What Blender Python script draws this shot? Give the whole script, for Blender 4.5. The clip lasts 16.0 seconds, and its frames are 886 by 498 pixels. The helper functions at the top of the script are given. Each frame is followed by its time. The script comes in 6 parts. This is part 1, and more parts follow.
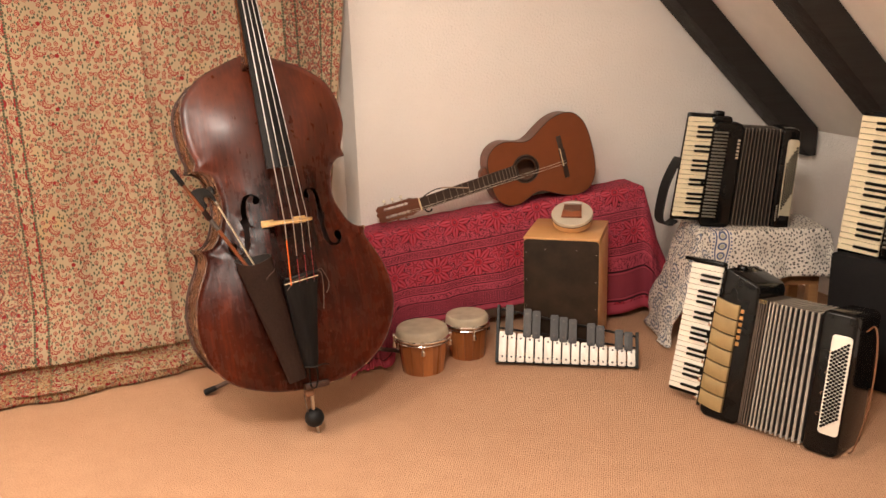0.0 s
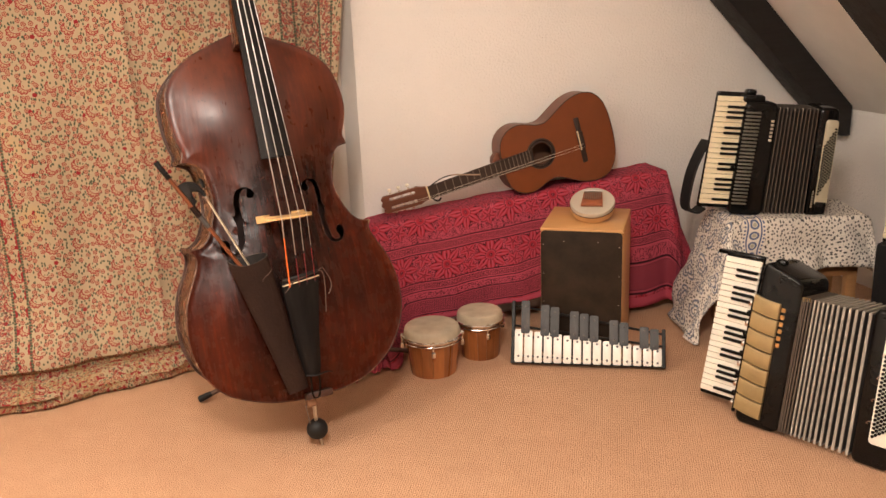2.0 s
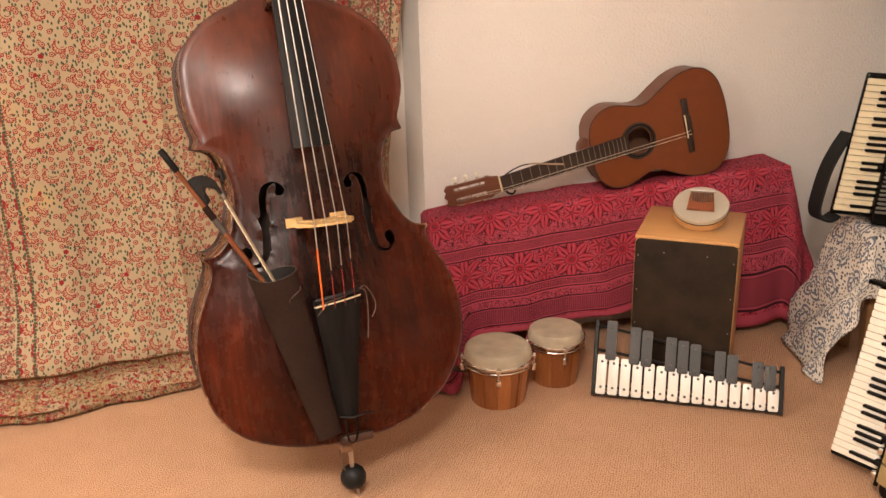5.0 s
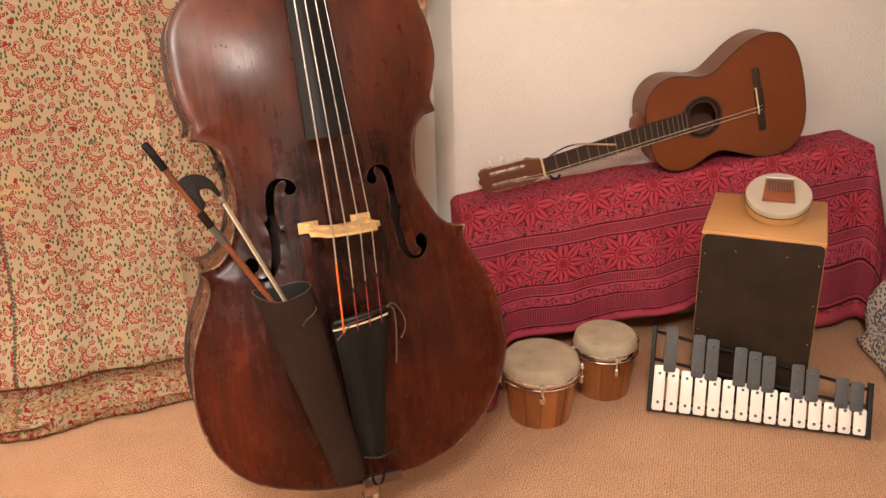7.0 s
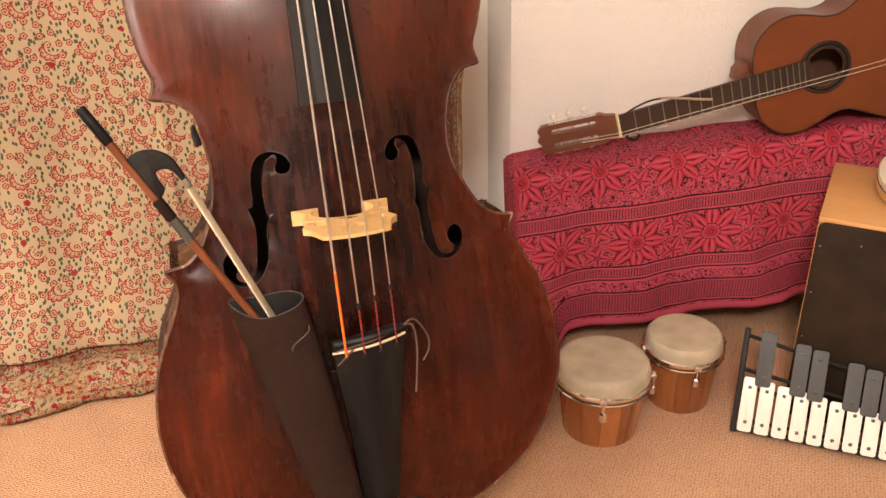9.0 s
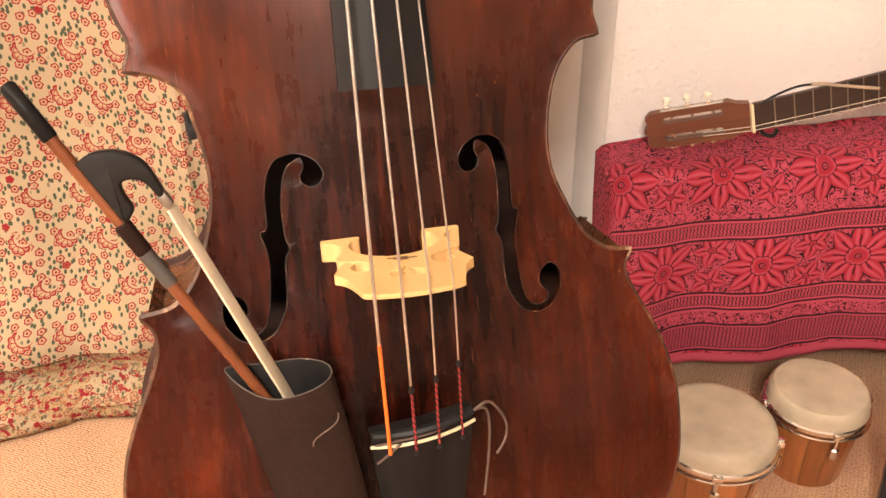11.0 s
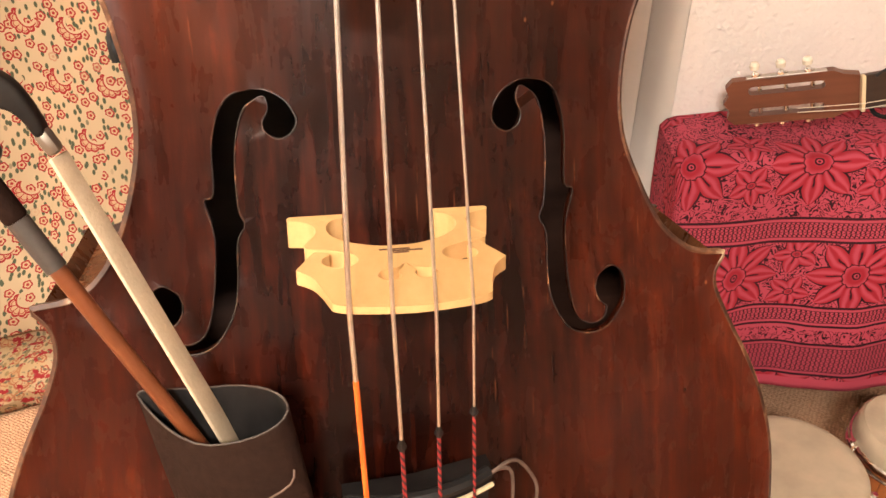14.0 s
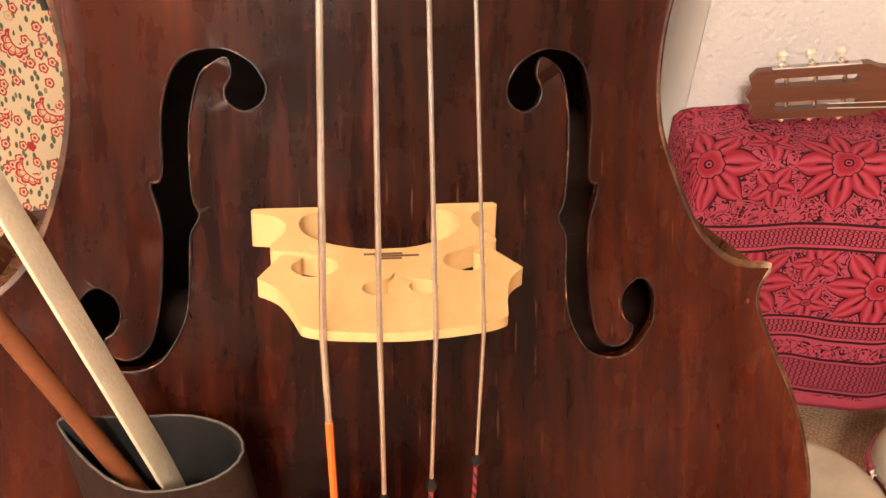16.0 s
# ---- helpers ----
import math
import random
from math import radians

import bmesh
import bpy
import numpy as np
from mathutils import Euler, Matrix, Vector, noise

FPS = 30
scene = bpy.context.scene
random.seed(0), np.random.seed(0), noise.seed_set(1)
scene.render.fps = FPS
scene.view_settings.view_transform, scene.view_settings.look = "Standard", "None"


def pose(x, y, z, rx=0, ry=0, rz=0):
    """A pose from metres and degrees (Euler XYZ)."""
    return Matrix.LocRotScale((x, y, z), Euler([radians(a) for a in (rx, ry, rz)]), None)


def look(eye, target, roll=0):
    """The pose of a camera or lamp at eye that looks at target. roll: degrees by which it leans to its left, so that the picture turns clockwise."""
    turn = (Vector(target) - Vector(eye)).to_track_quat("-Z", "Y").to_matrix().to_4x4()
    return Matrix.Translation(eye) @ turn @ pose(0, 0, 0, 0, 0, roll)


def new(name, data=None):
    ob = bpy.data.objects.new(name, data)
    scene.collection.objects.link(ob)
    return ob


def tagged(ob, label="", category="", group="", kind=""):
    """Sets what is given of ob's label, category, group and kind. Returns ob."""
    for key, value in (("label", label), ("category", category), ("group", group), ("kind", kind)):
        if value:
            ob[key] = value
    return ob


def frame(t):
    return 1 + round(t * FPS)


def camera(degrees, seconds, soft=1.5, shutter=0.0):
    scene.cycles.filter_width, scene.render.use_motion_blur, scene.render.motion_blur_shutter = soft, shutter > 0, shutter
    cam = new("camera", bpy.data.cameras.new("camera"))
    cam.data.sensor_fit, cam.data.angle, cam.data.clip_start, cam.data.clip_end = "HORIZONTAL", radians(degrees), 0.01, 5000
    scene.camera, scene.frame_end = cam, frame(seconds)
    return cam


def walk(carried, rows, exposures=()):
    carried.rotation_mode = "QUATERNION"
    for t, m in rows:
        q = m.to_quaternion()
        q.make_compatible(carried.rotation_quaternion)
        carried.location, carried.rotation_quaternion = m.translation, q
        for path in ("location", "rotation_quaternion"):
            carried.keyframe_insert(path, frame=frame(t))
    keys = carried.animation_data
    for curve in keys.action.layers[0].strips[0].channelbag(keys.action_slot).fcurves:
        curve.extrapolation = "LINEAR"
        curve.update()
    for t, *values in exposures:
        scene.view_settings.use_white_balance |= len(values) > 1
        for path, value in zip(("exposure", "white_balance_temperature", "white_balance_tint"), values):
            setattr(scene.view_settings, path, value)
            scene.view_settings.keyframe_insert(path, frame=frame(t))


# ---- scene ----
cam = camera(54.1, 16.0)
PATH = [
    (0, (0.095, 0.033, 1.364), (0.031, 1.96, 0.835), -1.9),
    (0.5, (0.097, 0.089, 1.358), (0.017, 2.009, 0.803), -1.9),
    (1, (0.092, 0.142, 1.356), (0.002, 2.06, 0.796), -2.0),
    (1.5, (0.077, 0.211, 1.358), (-0.003, 2.127, 0.788), -2.3),
    (2, (0.06, 0.283, 1.353), (-0.012, 2.196, 0.775), -2.5),
    (2.5, (0.046, 0.333, 1.349), (-0.027, 2.244, 0.765), -2.4),
    (3, (0.041, 0.417, 1.348), (-0.048, 2.321, 0.742), -2.0),
    (3.5, (0.047, 0.563, 1.348), (-0.075, 2.461, 0.73), -2.3),
    (4, (0.05, 0.644, 1.343), (-0.123, 2.533, 0.71), -1.9),
    (4.2, (0.047, 0.675, 1.341), (-0.148, 2.561, 0.704), -1.7),
    (6.3, (-0.048, 1.092, 1.34), (-0.291, 2.931, 0.592), -1.8),
    (6.5, (-0.067, 1.122, 1.343), (-0.308, 2.957, 0.585), -2.0),
    (7, (-0.075, 1.188, 1.334), (-0.329, 3.016, 0.564), -1.8),
    (7.5, (-0.075, 1.306, 1.335), (-0.353, 3.12, 0.54), -1.5),
    (8, (-0.075, 1.427, 1.314), (-0.378, 3.219, 0.48), -1.4),
    (8.5, (-0.094, 1.528, 1.301), (-0.434, 3.282, 0.403), -1.6),
    (8.7, (-0.088, 1.568, 1.298), (-0.451, 3.306, 0.379), -1.7),
    (10.8, (-0.215, 1.994, 1.205), (-0.699, 3.649, 0.191), -0.9),
    (11, (-0.233, 2.02, 1.191), (-0.718, 3.664, 0.161), -0.6),
    (11.5, (-0.252, 2.073, 1.158), (-0.763, 3.694, 0.103), -0.7),
    (12, (-0.262, 2.113, 1.142), (-0.783, 3.723, 0.076), -0.4),
    (12.5, (-0.272, 2.152, 1.117), (-0.792, 3.758, 0.045), -0.2),
    (13, (-0.287, 2.189, 1.095), (-0.813, 3.783, 0.009), 0.1),
    (13.5, (-0.294, 2.224, 1.074), (-0.831, 3.813, -0.015), 0.7),
    (14, (-0.296, 2.258, 1.055), (-0.835, 3.855, -0.023), 1.7),
    (14.5, (-0.3, 2.291, 1.04), (-0.821, 3.894, -0.036), 2.5),
    (15, (-0.318, 2.317, 1.027), (-0.819, 3.925, -0.052), 3.3),
    (15.5, (-0.335, 2.337, 1.014), (-0.829, 3.943, -0.07), 4.0),
    (16, (-0.339, 2.354, 1.0), (-0.836, 3.949, -0.1), 4.4),
]
walk(cam, [(t, look(eye, target, roll)) for t, eye, target, roll in PATH],
     [(0, 0.0), (4.2, 0.0), (7.0, 0.08), (8.7, 0.24), (11.0, 0.66), (13.0, 0.66), (16.0, 0.58)])

# ---------------------------------------------------------------- light
world = bpy.data.worlds.new("room_air")
world.use_nodes = True
world.node_tree.nodes["Background"].inputs[0].default_value = (1.0, 0.80, 0.60, 1)
world.node_tree.nodes["Background"].inputs[1].default_value = 0.02
scene.world = world


def area_lamp(name, eye, target, size, watts, colour):
    d = bpy.data.lights.new(name, "AREA")
    d.shape, d.size, d.energy, d.color = "DISK", size, watts, colour
    ob = new(name, d)
    ob.matrix_world = look(eye, target)
    return ob


WARM = (1.0, 0.885, 0.785)
area_lamp("ceiling_lamp_glow", (-0.08, 0.60, 2.40), (-0.2, 1.2, 0.0), 0.5, 69, WARM)
# added fill aimed at the ceiling, no known lamp of the room
area_lamp("uplighter_glow", (-1.65, 0.95, 1.75), (-1.62, 1.00, 3.0), 0.35, 138, WARM)

# ---------------------------------------------------------------- material helpers
class S:
    """A socket with arithmetic, so that patterns can be written as formulas."""

    def __init__(self, tree, sock):
        self.t, self.s = tree, sock

    def op(self, kind, *others):
        n = self.t.nodes.new("ShaderNodeMath")
        n.operation = kind
        for i, o in enumerate((self, *others)):
            if isinstance(o, S):
                self.t.links.new(o.s, n.inputs[i])
            else:
                n.inputs[i].default_value = o
        return S(self.t, n.outputs[0])

    def __add__(self, o): return self.op("ADD", o)
    def __radd__(self, o): return self.op("ADD", o)
    def __sub__(self, o): return self.op("SUBTRACT", o)
    def __rsub__(self, o): return (self * -1.0).op("ADD", o)
    def __mul__(self, o): return self.op("MULTIPLY", o)
    def __rmul__(self, o): return self.op("MULTIPLY", o)
    def __truediv__(self, o): return self.op("DIVIDE", o)
    def fract(self): return self.op("FRACT")
    def floor(self): return self.op("FLOOR")
    def abs(self): return self.op("ABSOLUTE")
    def sin(self): return self.op("SINE")
    def cos(self): return self.op("COSINE")
    def sqrt(self): return self.op("SQRT")
    def pow(self, k): return self.op("POWER", k)
    def min(self, o): return self.op("MINIMUM", o)
    def max(self, o): return self.op("MAXIMUM", o)
    def mod(self, k): return self.op("FLOORED_MODULO", k)
    def atan2(self, o): return self.op("ARCTAN2", o)

    def below(self, edge, soft=0.01):
        """1 where the value is under edge, 0 above, with a soft step."""
        n = self.t.nodes.new("ShaderNodeMapRange")
        n.interpolation_type = "SMOOTHSTEP"
        self.t.links.new(self.s, n.inputs[0])
        n.inputs[1].default_value, n.inputs[2].default_value = edge - soft, edge + soft
        n.inputs[3].default_value, n.inputs[4].default_value = 1.0, 0.0
        return S(self.t, n.outputs[0])

    def span(self, lo, hi, a=0.0, b=1.0):
        n = self.t.nodes.new("ShaderNodeMapRange")
        self.t.links.new(self.s, n.inputs[0])
        for i, q in enumerate((lo, hi, a, b)):
            n.inputs[i + 1].default_value = q
        return S(self.t, n.outputs[0])


class Mat:
    """A node material that is put together step by step."""

    def __init__(self, name, rough=0.5, metal=0.0, coat=0.0, spec=0.5):
        self.m = bpy.data.materials.new(name)
        self.m.use_nodes = True
        self.t = self.m.node_tree
        self.b = self.t.nodes["Principled BSDF"]
        self.b.inputs["Roughness"].default_value = rough
        self.b.inputs["Metallic"].default_value = metal
        self.b.inputs["Coat Weight"].default_value = coat
        self.b.inputs["Coat Roughness"].default_value = 0.12
        self.b.inputs["Specular IOR Level"].default_value = spec

    def node(self, kind, **values):
        n = self.t.nodes.new(kind)
        for k, q in values.items():
            n.inputs[k].default_value = q
        return n

    def coords(self, which="Object", scale=(1, 1, 1), turn=(0, 0, 0)):
        c = self.t.nodes.new("ShaderNodeTexCoord")
        mp = self.node("ShaderNodeMapping", Scale=scale, Rotation=turn)
        self.t.links.new(c.outputs[which], mp.inputs[0])
        return mp.outputs[0]

    def xyz(self, sock):
        n = self.t.nodes.new("ShaderNodeSeparateXYZ")
        self.t.links.new(sock, n.inputs[0])
        return tuple(S(self.t, o) for o in n.outputs)

    def vec(self, x, y, z=0.0):
        n = self.t.nodes.new("ShaderNodeCombineXYZ")
        for i, q in enumerate((x, y, z)):
            if isinstance(q, S):
                self.t.links.new(q.s, n.inputs[i])
            else:
                n.inputs[i].default_value = q
        return n.outputs[0]

    def noise(self, vec, scale, detail=3.0, rough=0.55, distort=0.0):
        n = self.node("ShaderNodeTexNoise", Scale=scale, Detail=detail, Roughness=rough, Distortion=distort)
        self.t.links.new(vec, n.inputs["Vector"])
        return S(self.t, n.outputs["Fac"])

    def voronoi(self, vec, scale, rand=1.0, feature="F1", dims="3D"):
        n = self.node("ShaderNodeTexVoronoi", Scale=scale, Randomness=rand)
        n.feature, n.voronoi_dimensions = feature, dims
        self.t.links.new(vec, n.inputs["Vector"])
        return n

    def random(self):
        n = self.t.nodes.new("ShaderNodeObjectInfo")
        return S(self.t, n.outputs["Random"])

    def ramp(self, fac, stops):
        n = self.t.nodes.new("ShaderNodeValToRGB")
        e = n.color_ramp.elements
        while len(e) < len(stops):
            e.new(0.5)
        for el, (p, c) in zip(e, stops):
            el.position, el.color = p, (*c, 1)
        self.t.links.new(fac.s, n.inputs[0])
        return n.outputs[0]

    def mix(self, fac, a, b, blend="MIX"):
        n = self.t.nodes.new("ShaderNodeMix")
        n.data_type, n.blend_type = "RGBA", blend
        for sock, q in ((n.inputs[0], fac), (n.inputs[6], a), (n.inputs[7], b)):
            if isinstance(q, S):
                self.t.links.new(q.s, sock)
            elif isinstance(q, (int, float)):
                sock.default_value = q
            elif isinstance(q, tuple):
                sock.default_value = (*q, 1)
            else:
                self.t.links.new(q, sock)
        return n.outputs[2]

    def colour(self, c):
        if isinstance(c, tuple):
            self.b.inputs["Base Color"].default_value = (*c, 1)
        else:
            self.t.links.new(c, self.b.inputs["Base Color"])
        return self

    def rough(self, fac):
        self.t.links.new(fac.s, self.b.inputs["Roughness"])
        return self

    def bump(self, height, dist=0.002, strength=1.0):
        n = self.node("ShaderNodeBump", Strength=strength, Distance=dist)
        self.t.links.new(height.s, n.inputs["Height"])
        self.t.links.new(n.outputs[0], self.b.inputs["Normal"])
        return self


def plain(name, c, rough=0.5, metal=0.0, coat=0.0, vary=0.18, scale=30.0, relief=0.0004, spec=0.5):
    """A nearly even material with fine mottling and relief."""
    m = Mat(name, rough, metal, coat, spec)
    v = m.coords()
    n = m.noise(v, scale, 4)
    big = m.noise(v, scale / 9, 2)
    f = n * 0.6 + big * 0.4
    dark = tuple(q * (1 - vary) for q in c)
    light = tuple(min(1, q * (1 + vary)) for q in c)
    m.colour(m.ramp(f, [(0.3, dark), (0.7, light)]))
    m.rough(big.span(0.3, 0.7, max(0.03, rough * 0.85), min(1, rough * 1.2)))
    if relief:
        m.bump(n, relief)
    return m.m


def wood(name, dark, light, along=(1, 1, 1), rough=0.4, coat=0.0, relief=0.0004, rnd=0.0, fine=1.0, spec=0.5):
    """Grain stretched along the axis whose scale is smallest."""
    m = Mat(name, rough, 0, coat, spec)
    v = m.coords("Object", along)
    g = m.noise(v, 14 * fine, 5, 0.6, 0.6)
    f = m.noise(v, 90 * fine, 2, 0.5)
    k = g * 0.7 + f * 0.3
    if rnd:
        k = k + (m.random() - 0.5) * rnd
    m.colour(m.ramp(k, [(0.28, dark), (0.72, light)]))
    m.rough(g.span(0.3, 0.7, rough * 0.8, rough * 1.25))
    m.bump(f, relief)
    return m.m


# ---------------------------------------------------------------- materials
def wall_mat():
    m = Mat("woodchip_wallpaper_white", 0.9, spec=0.25)
    v = m.coords()
    chips = m.voronoi(v, 120, 1.0)
    d = S(m.t, chips.outputs["Distance"])
    gate = m.noise(v, 45, 2)
    rel = d.below(0.35, 0.33) * gate.span(0.40, 0.70) * 0.5 + m.noise(v, 105, 2, 0.5) * 1.2 + m.noise(v, 300, 2) * 0.12
    m.colour(m.ramp(m.noise(v, 2.2, 4), [(0.3, (0.81, 0.78, 0.735)), (0.7, (0.85, 0.82, 0.775))]))
    m.bump(rel, 0.0027, 1.0)
    return m.m


def carpet_mat():
    m = Mat("boucle_carpet_beige", 0.95, spec=0.15)
    v = m.coords("Object", (1.0, 1.35, 1), (0, 0, 0.12))
    loop = S(m.t, m.voronoi(v, 150, 0.48, "F1", "2D").outputs["Distance"])
    loops = loop.span(0.10, 0.62, 1.0, 0.0)
    big = m.noise(v, 1.6, 3)
    mid = m.noise(v, 14, 3)
    fibre = m.noise(v, 420, 3)
    k = loops * 0.36 + fibre * 0.34 + big * 0.14 + mid * 0.16
    m.colour(m.ramp(k, [(0.12, (0.30, 0.150, 0.082)), (0.45, (0.53, 0.312, 0.188)), (0.85, (0.70, 0.448, 0.292))]))
    m.bump(loops + fibre * 0.5, 0.0020, 0.9)
    return m.m


def varnish_mat(name="bass_varnish", dark=(0.018, 0.0032, 0.0014), mid=(0.056, 0.0082, 0.0024), red=(0.175, 0.0260, 0.0060), grime_shade=0.94):
    m = Mat(name, 0.30, 0, 0.0, 0.20)
    v = m.coords()
    grain = m.noise(m.coords("Object", (1.0, 0.04, 1.0)), 110, 4, 0.62)
    wide = m.noise(m.coords("Object", (1.0, 0.10, 1.0)), 20, 3, 0.55, 0.4)
    streak = m.noise(m.coords("Object", (1.0, 0.13, 1.0)), 62, 3, 0.6, 0.5)
    cloud = m.noise(v, 2.4, 2, 0.5)
    mottle = m.noise(m.coords("Object", (1.0, 0.42, 1.0)), 44, 4, 0.68)
    k = grain * 0.36 + wide * 0.20 + cloud * 0.52 + mottle * 0.16 - 0.12
    base = m.ramp(k, [(0.34, dark), (0.53, mid), (0.76, red)])
    # brown patina of old rosin and dirt round bridge and sound holes, reaching lower as painted shade
    px, py, _ = m.xyz(v)
    away = ((px / 0.22).pow(2.0) + ((py + 0.12) / 0.40).pow(2.0)).sqrt() + (m.noise(v, 6, 3) - 0.5) * 0.7 + (wide - 0.5) * 0.4
    old = away.span(0.50, 1.35, grime_shade, 0.0)
    base = m.mix(old, base, m.ramp(grain * 0.36 + streak * 0.42 + mottle * 0.22, [(0.38, (0.0022, 0.0008, 0.0006)), (0.50, (0.0095, 0.0018, 0.0009)), (0.58, (0.026, 0.0038, 0.0014)), (0.70, (0.078, 0.0100, 0.0030))]))
    # red wood showing where the streaks are rubbed through, and black spots of old dirt
    rub = streak.span(0.62, 0.72) * mottle.span(0.48, 0.60) * m.noise(v, 3.4, 2).span(0.42, 0.58)
    base = m.mix(rub * 0.55, base, (0.120, 0.020, 0.0060))
    spot = S(m.t, m.voronoi(m.coords("Object", (62, 44, 62)), 1.0, 1.0).outputs["Distance"]).below(0.10, 0.05) * m.noise(v, 5.0, 2).span(0.56, 0.64)
    base = m.mix(spot * 0.85, base, (0.0035, 0.0014, 0.0010))
    # pale nicks and hair-thin scratches through the varnish
    nick_v = m.voronoi(m.coords("Object", (34, 21, 34)), 1.0, 1.0)
    nick = S(m.t, nick_v.outputs["Distance"]).below(0.040, 0.015) * m.noise(v, 9, 2).span(0.52, 0.58)
    scr = m.voronoi(m.coords("Object", (150, 10, 40), (0, 0, 0.08)), 1.0, 1.0)
    scratch = S(m.t, scr.outputs["Distance"]).below(0.10, 0.04) * m.noise(v, 5.0, 2).span(0.48, 0.60)
    scr2 = m.voronoi(m.coords("Object", (120, 13, 40), (0, 0, -0.5)), 1.0, 1.0)
    scratch = scratch + S(m.t, scr2.outputs["Distance"]).below(0.07, 0.03) * m.noise(v, 4.1, 2).span(0.54, 0.62)
    base = m.mix((nick * 0.8 + scratch * 0.32).min(1.0), base, (0.24, 0.085, 0.036))
    # small dark dents on the upper bout
    dent_v = m.voronoi(m.coords("Object", (95, 62, 95)), 1.0, 1.0)
    dent = S(m.t, dent_v.outputs["Distance"]).below(0.13, 0.07) * m.noise(v, 8.0, 2).span(0.46, 0.58) * py.span(0.10, 0.24) * px.below(-0.06, 0.05)
    # rubbed patches on the upper bout; colour and gloss also paint in its sheen
    worn = (py + (m.noise(v, 4, 3) - 0.5) * 0.22 + (streak - 0.5) * 0.14).span(-0.06, 0.32) * grime_shade
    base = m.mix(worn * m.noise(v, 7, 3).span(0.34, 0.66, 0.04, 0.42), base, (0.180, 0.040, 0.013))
    base = m.mix(dent * 0.6, base, (0.012, 0.004, 0.002))
    m.colour(base)
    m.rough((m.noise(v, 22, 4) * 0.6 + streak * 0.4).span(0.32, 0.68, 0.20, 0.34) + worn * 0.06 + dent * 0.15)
    # stronger specular up there, part of the painted sheen
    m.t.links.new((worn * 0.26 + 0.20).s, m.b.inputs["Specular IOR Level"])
    m.bump(grain * 0.55 + mottle * 0.25 + m.noise(v, 11, 3) * 0.9 - (spot + dent) * 0.6, 0.0008, 0.5)
    return m.m


M_WALL = wall_mat()
M_JAMB = plain("smooth_paint_white", (0.80, 0.76, 0.70), 0.7, scale=8, vary=0.06)
M_CARPET = carpet_mat()
M_BEAM = wood("rafter_stained_black", (0.006, 0.005, 0.0045), (0.022, 0.017, 0.013), (0.08, 1, 1), 0.7, relief=0.002)
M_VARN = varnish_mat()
M_RIB = varnish_mat("bass_rib_varnish", (0.03, 0.010, 0.005), (0.11, 0.04, 0.016), (0.24, 0.10, 0.04), 0.0)
def rubbed_edge_mat():
    m = Mat("bass_edge_worn", 0.45)
    v = m.coords()
    n = m.noise(v, 30, 4, 0.65) * 0.7 + m.noise(v, 4, 2) * 0.3
    m.colour(m.ramp(n, [(0.36, (0.020, 0.006, 0.003)), (0.50, (0.055, 0.018, 0.007)), (0.58, (0.15, 0.060, 0.025)), (0.65, (0.45, 0.32, 0.19))]))
    m.bump(n, 0.001)
    return m.m


M_BLOCK = wood("saddle_brown", (0.025, 0.009, 0.005), (0.07, 0.026, 0.013), (0.1, 1, 1), 0.45)
M_EDGE = rubbed_edge_mat()
def worn_edge_mat():
    m = Mat("hole_edge_worn", 0.5)
    n = m.noise(m.coords(), 55, 4, 0.7)
    m.colour(m.ramp(n, [(0.50, (0.010, 0.004, 0.003)), (0.60, (0.06, 0.020, 0.009)), (0.70, (0.30, 0.13, 0.05))]))
    return m.m


M_HOLE = worn_edge_mat()
M_INK = plain("stamp_brown", (0.10, 0.045, 0.02), 0.7)
M_EBONY = wood("ebony_black", (0.006, 0.005, 0.005), (0.022, 0.019, 0.017), (1, 0.06, 1), 0.36, relief=0.0002, spec=0.07)
M_MAPLE = wood("bridge_maple", (0.52, 0.31, 0.12), (0.66, 0.43, 0.19), (1, 0.4, 1), 0.36, relief=0.0002, fine=2)
M_STEEL = plain("string_steel", (0.60, 0.57, 0.53), 0.34, 1.0, scale=200)
M_CHROME = plain("chrome", (0.78, 0.76, 0.73), 0.16, 1.0, scale=60)
M_BRASS = plain("aged_brass", (0.55, 0.38, 0.14), 0.35, 1.0)
M_ORANGE = plain("silk_orange", (0.85, 0.16, 0.02), 0.6)
M_LEATHER = plain("leather_dark_brown", (0.022, 0.0118, 0.0088), 0.62, scale=140, vary=0.25, relief=0.0012, spec=0.05)
M_LINING = plain("leather_lining_grey", (0.009, 0.0082, 0.0080), 0.40, scale=45, vary=0.95, spec=0.3)
M_CUT = plain("leather_cut_edge", (0.060, 0.046, 0.037), 0.7, vary=0.4)
M_LACE = plain("leather_lace_tan", (0.125, 0.082, 0.062), 0.7, vary=0.5)
M_RUBBER = plain("rubber_black", (0.010, 0.010, 0.010), 0.5, spec=0.25)
M_FRET = plain("fret_nickel_dull", (0.26, 0.23, 0.19), 0.45, 0.8)
M_NICKEL = plain("tuner_nickel", (0.50, 0.46, 0.42), 0.42, 0.85)
M_CEDAR = plain("guitar_cedar_top", (0.165, 0.045, 0.0135), 0.34, vary=0.10, scale=24, relief=0.0001, spec=0.35)
M_MAHOG = wood("guitar_mahogany", (0.095, 0.032, 0.018), (0.20, 0.074, 0.040), (0.06, 1, 1), 0.38, 0.0, spec=0.3)
M_GBACK = plain("guitar_back_wood", (0.13, 0.060, 0.032), 0.6, vary=0.2, scale=20)
M_ROSE = wood("rosewood_dark", (0.016, 0.009, 0.007), (0.055, 0.03, 0.02), (0.07, 1, 1), 0.45)
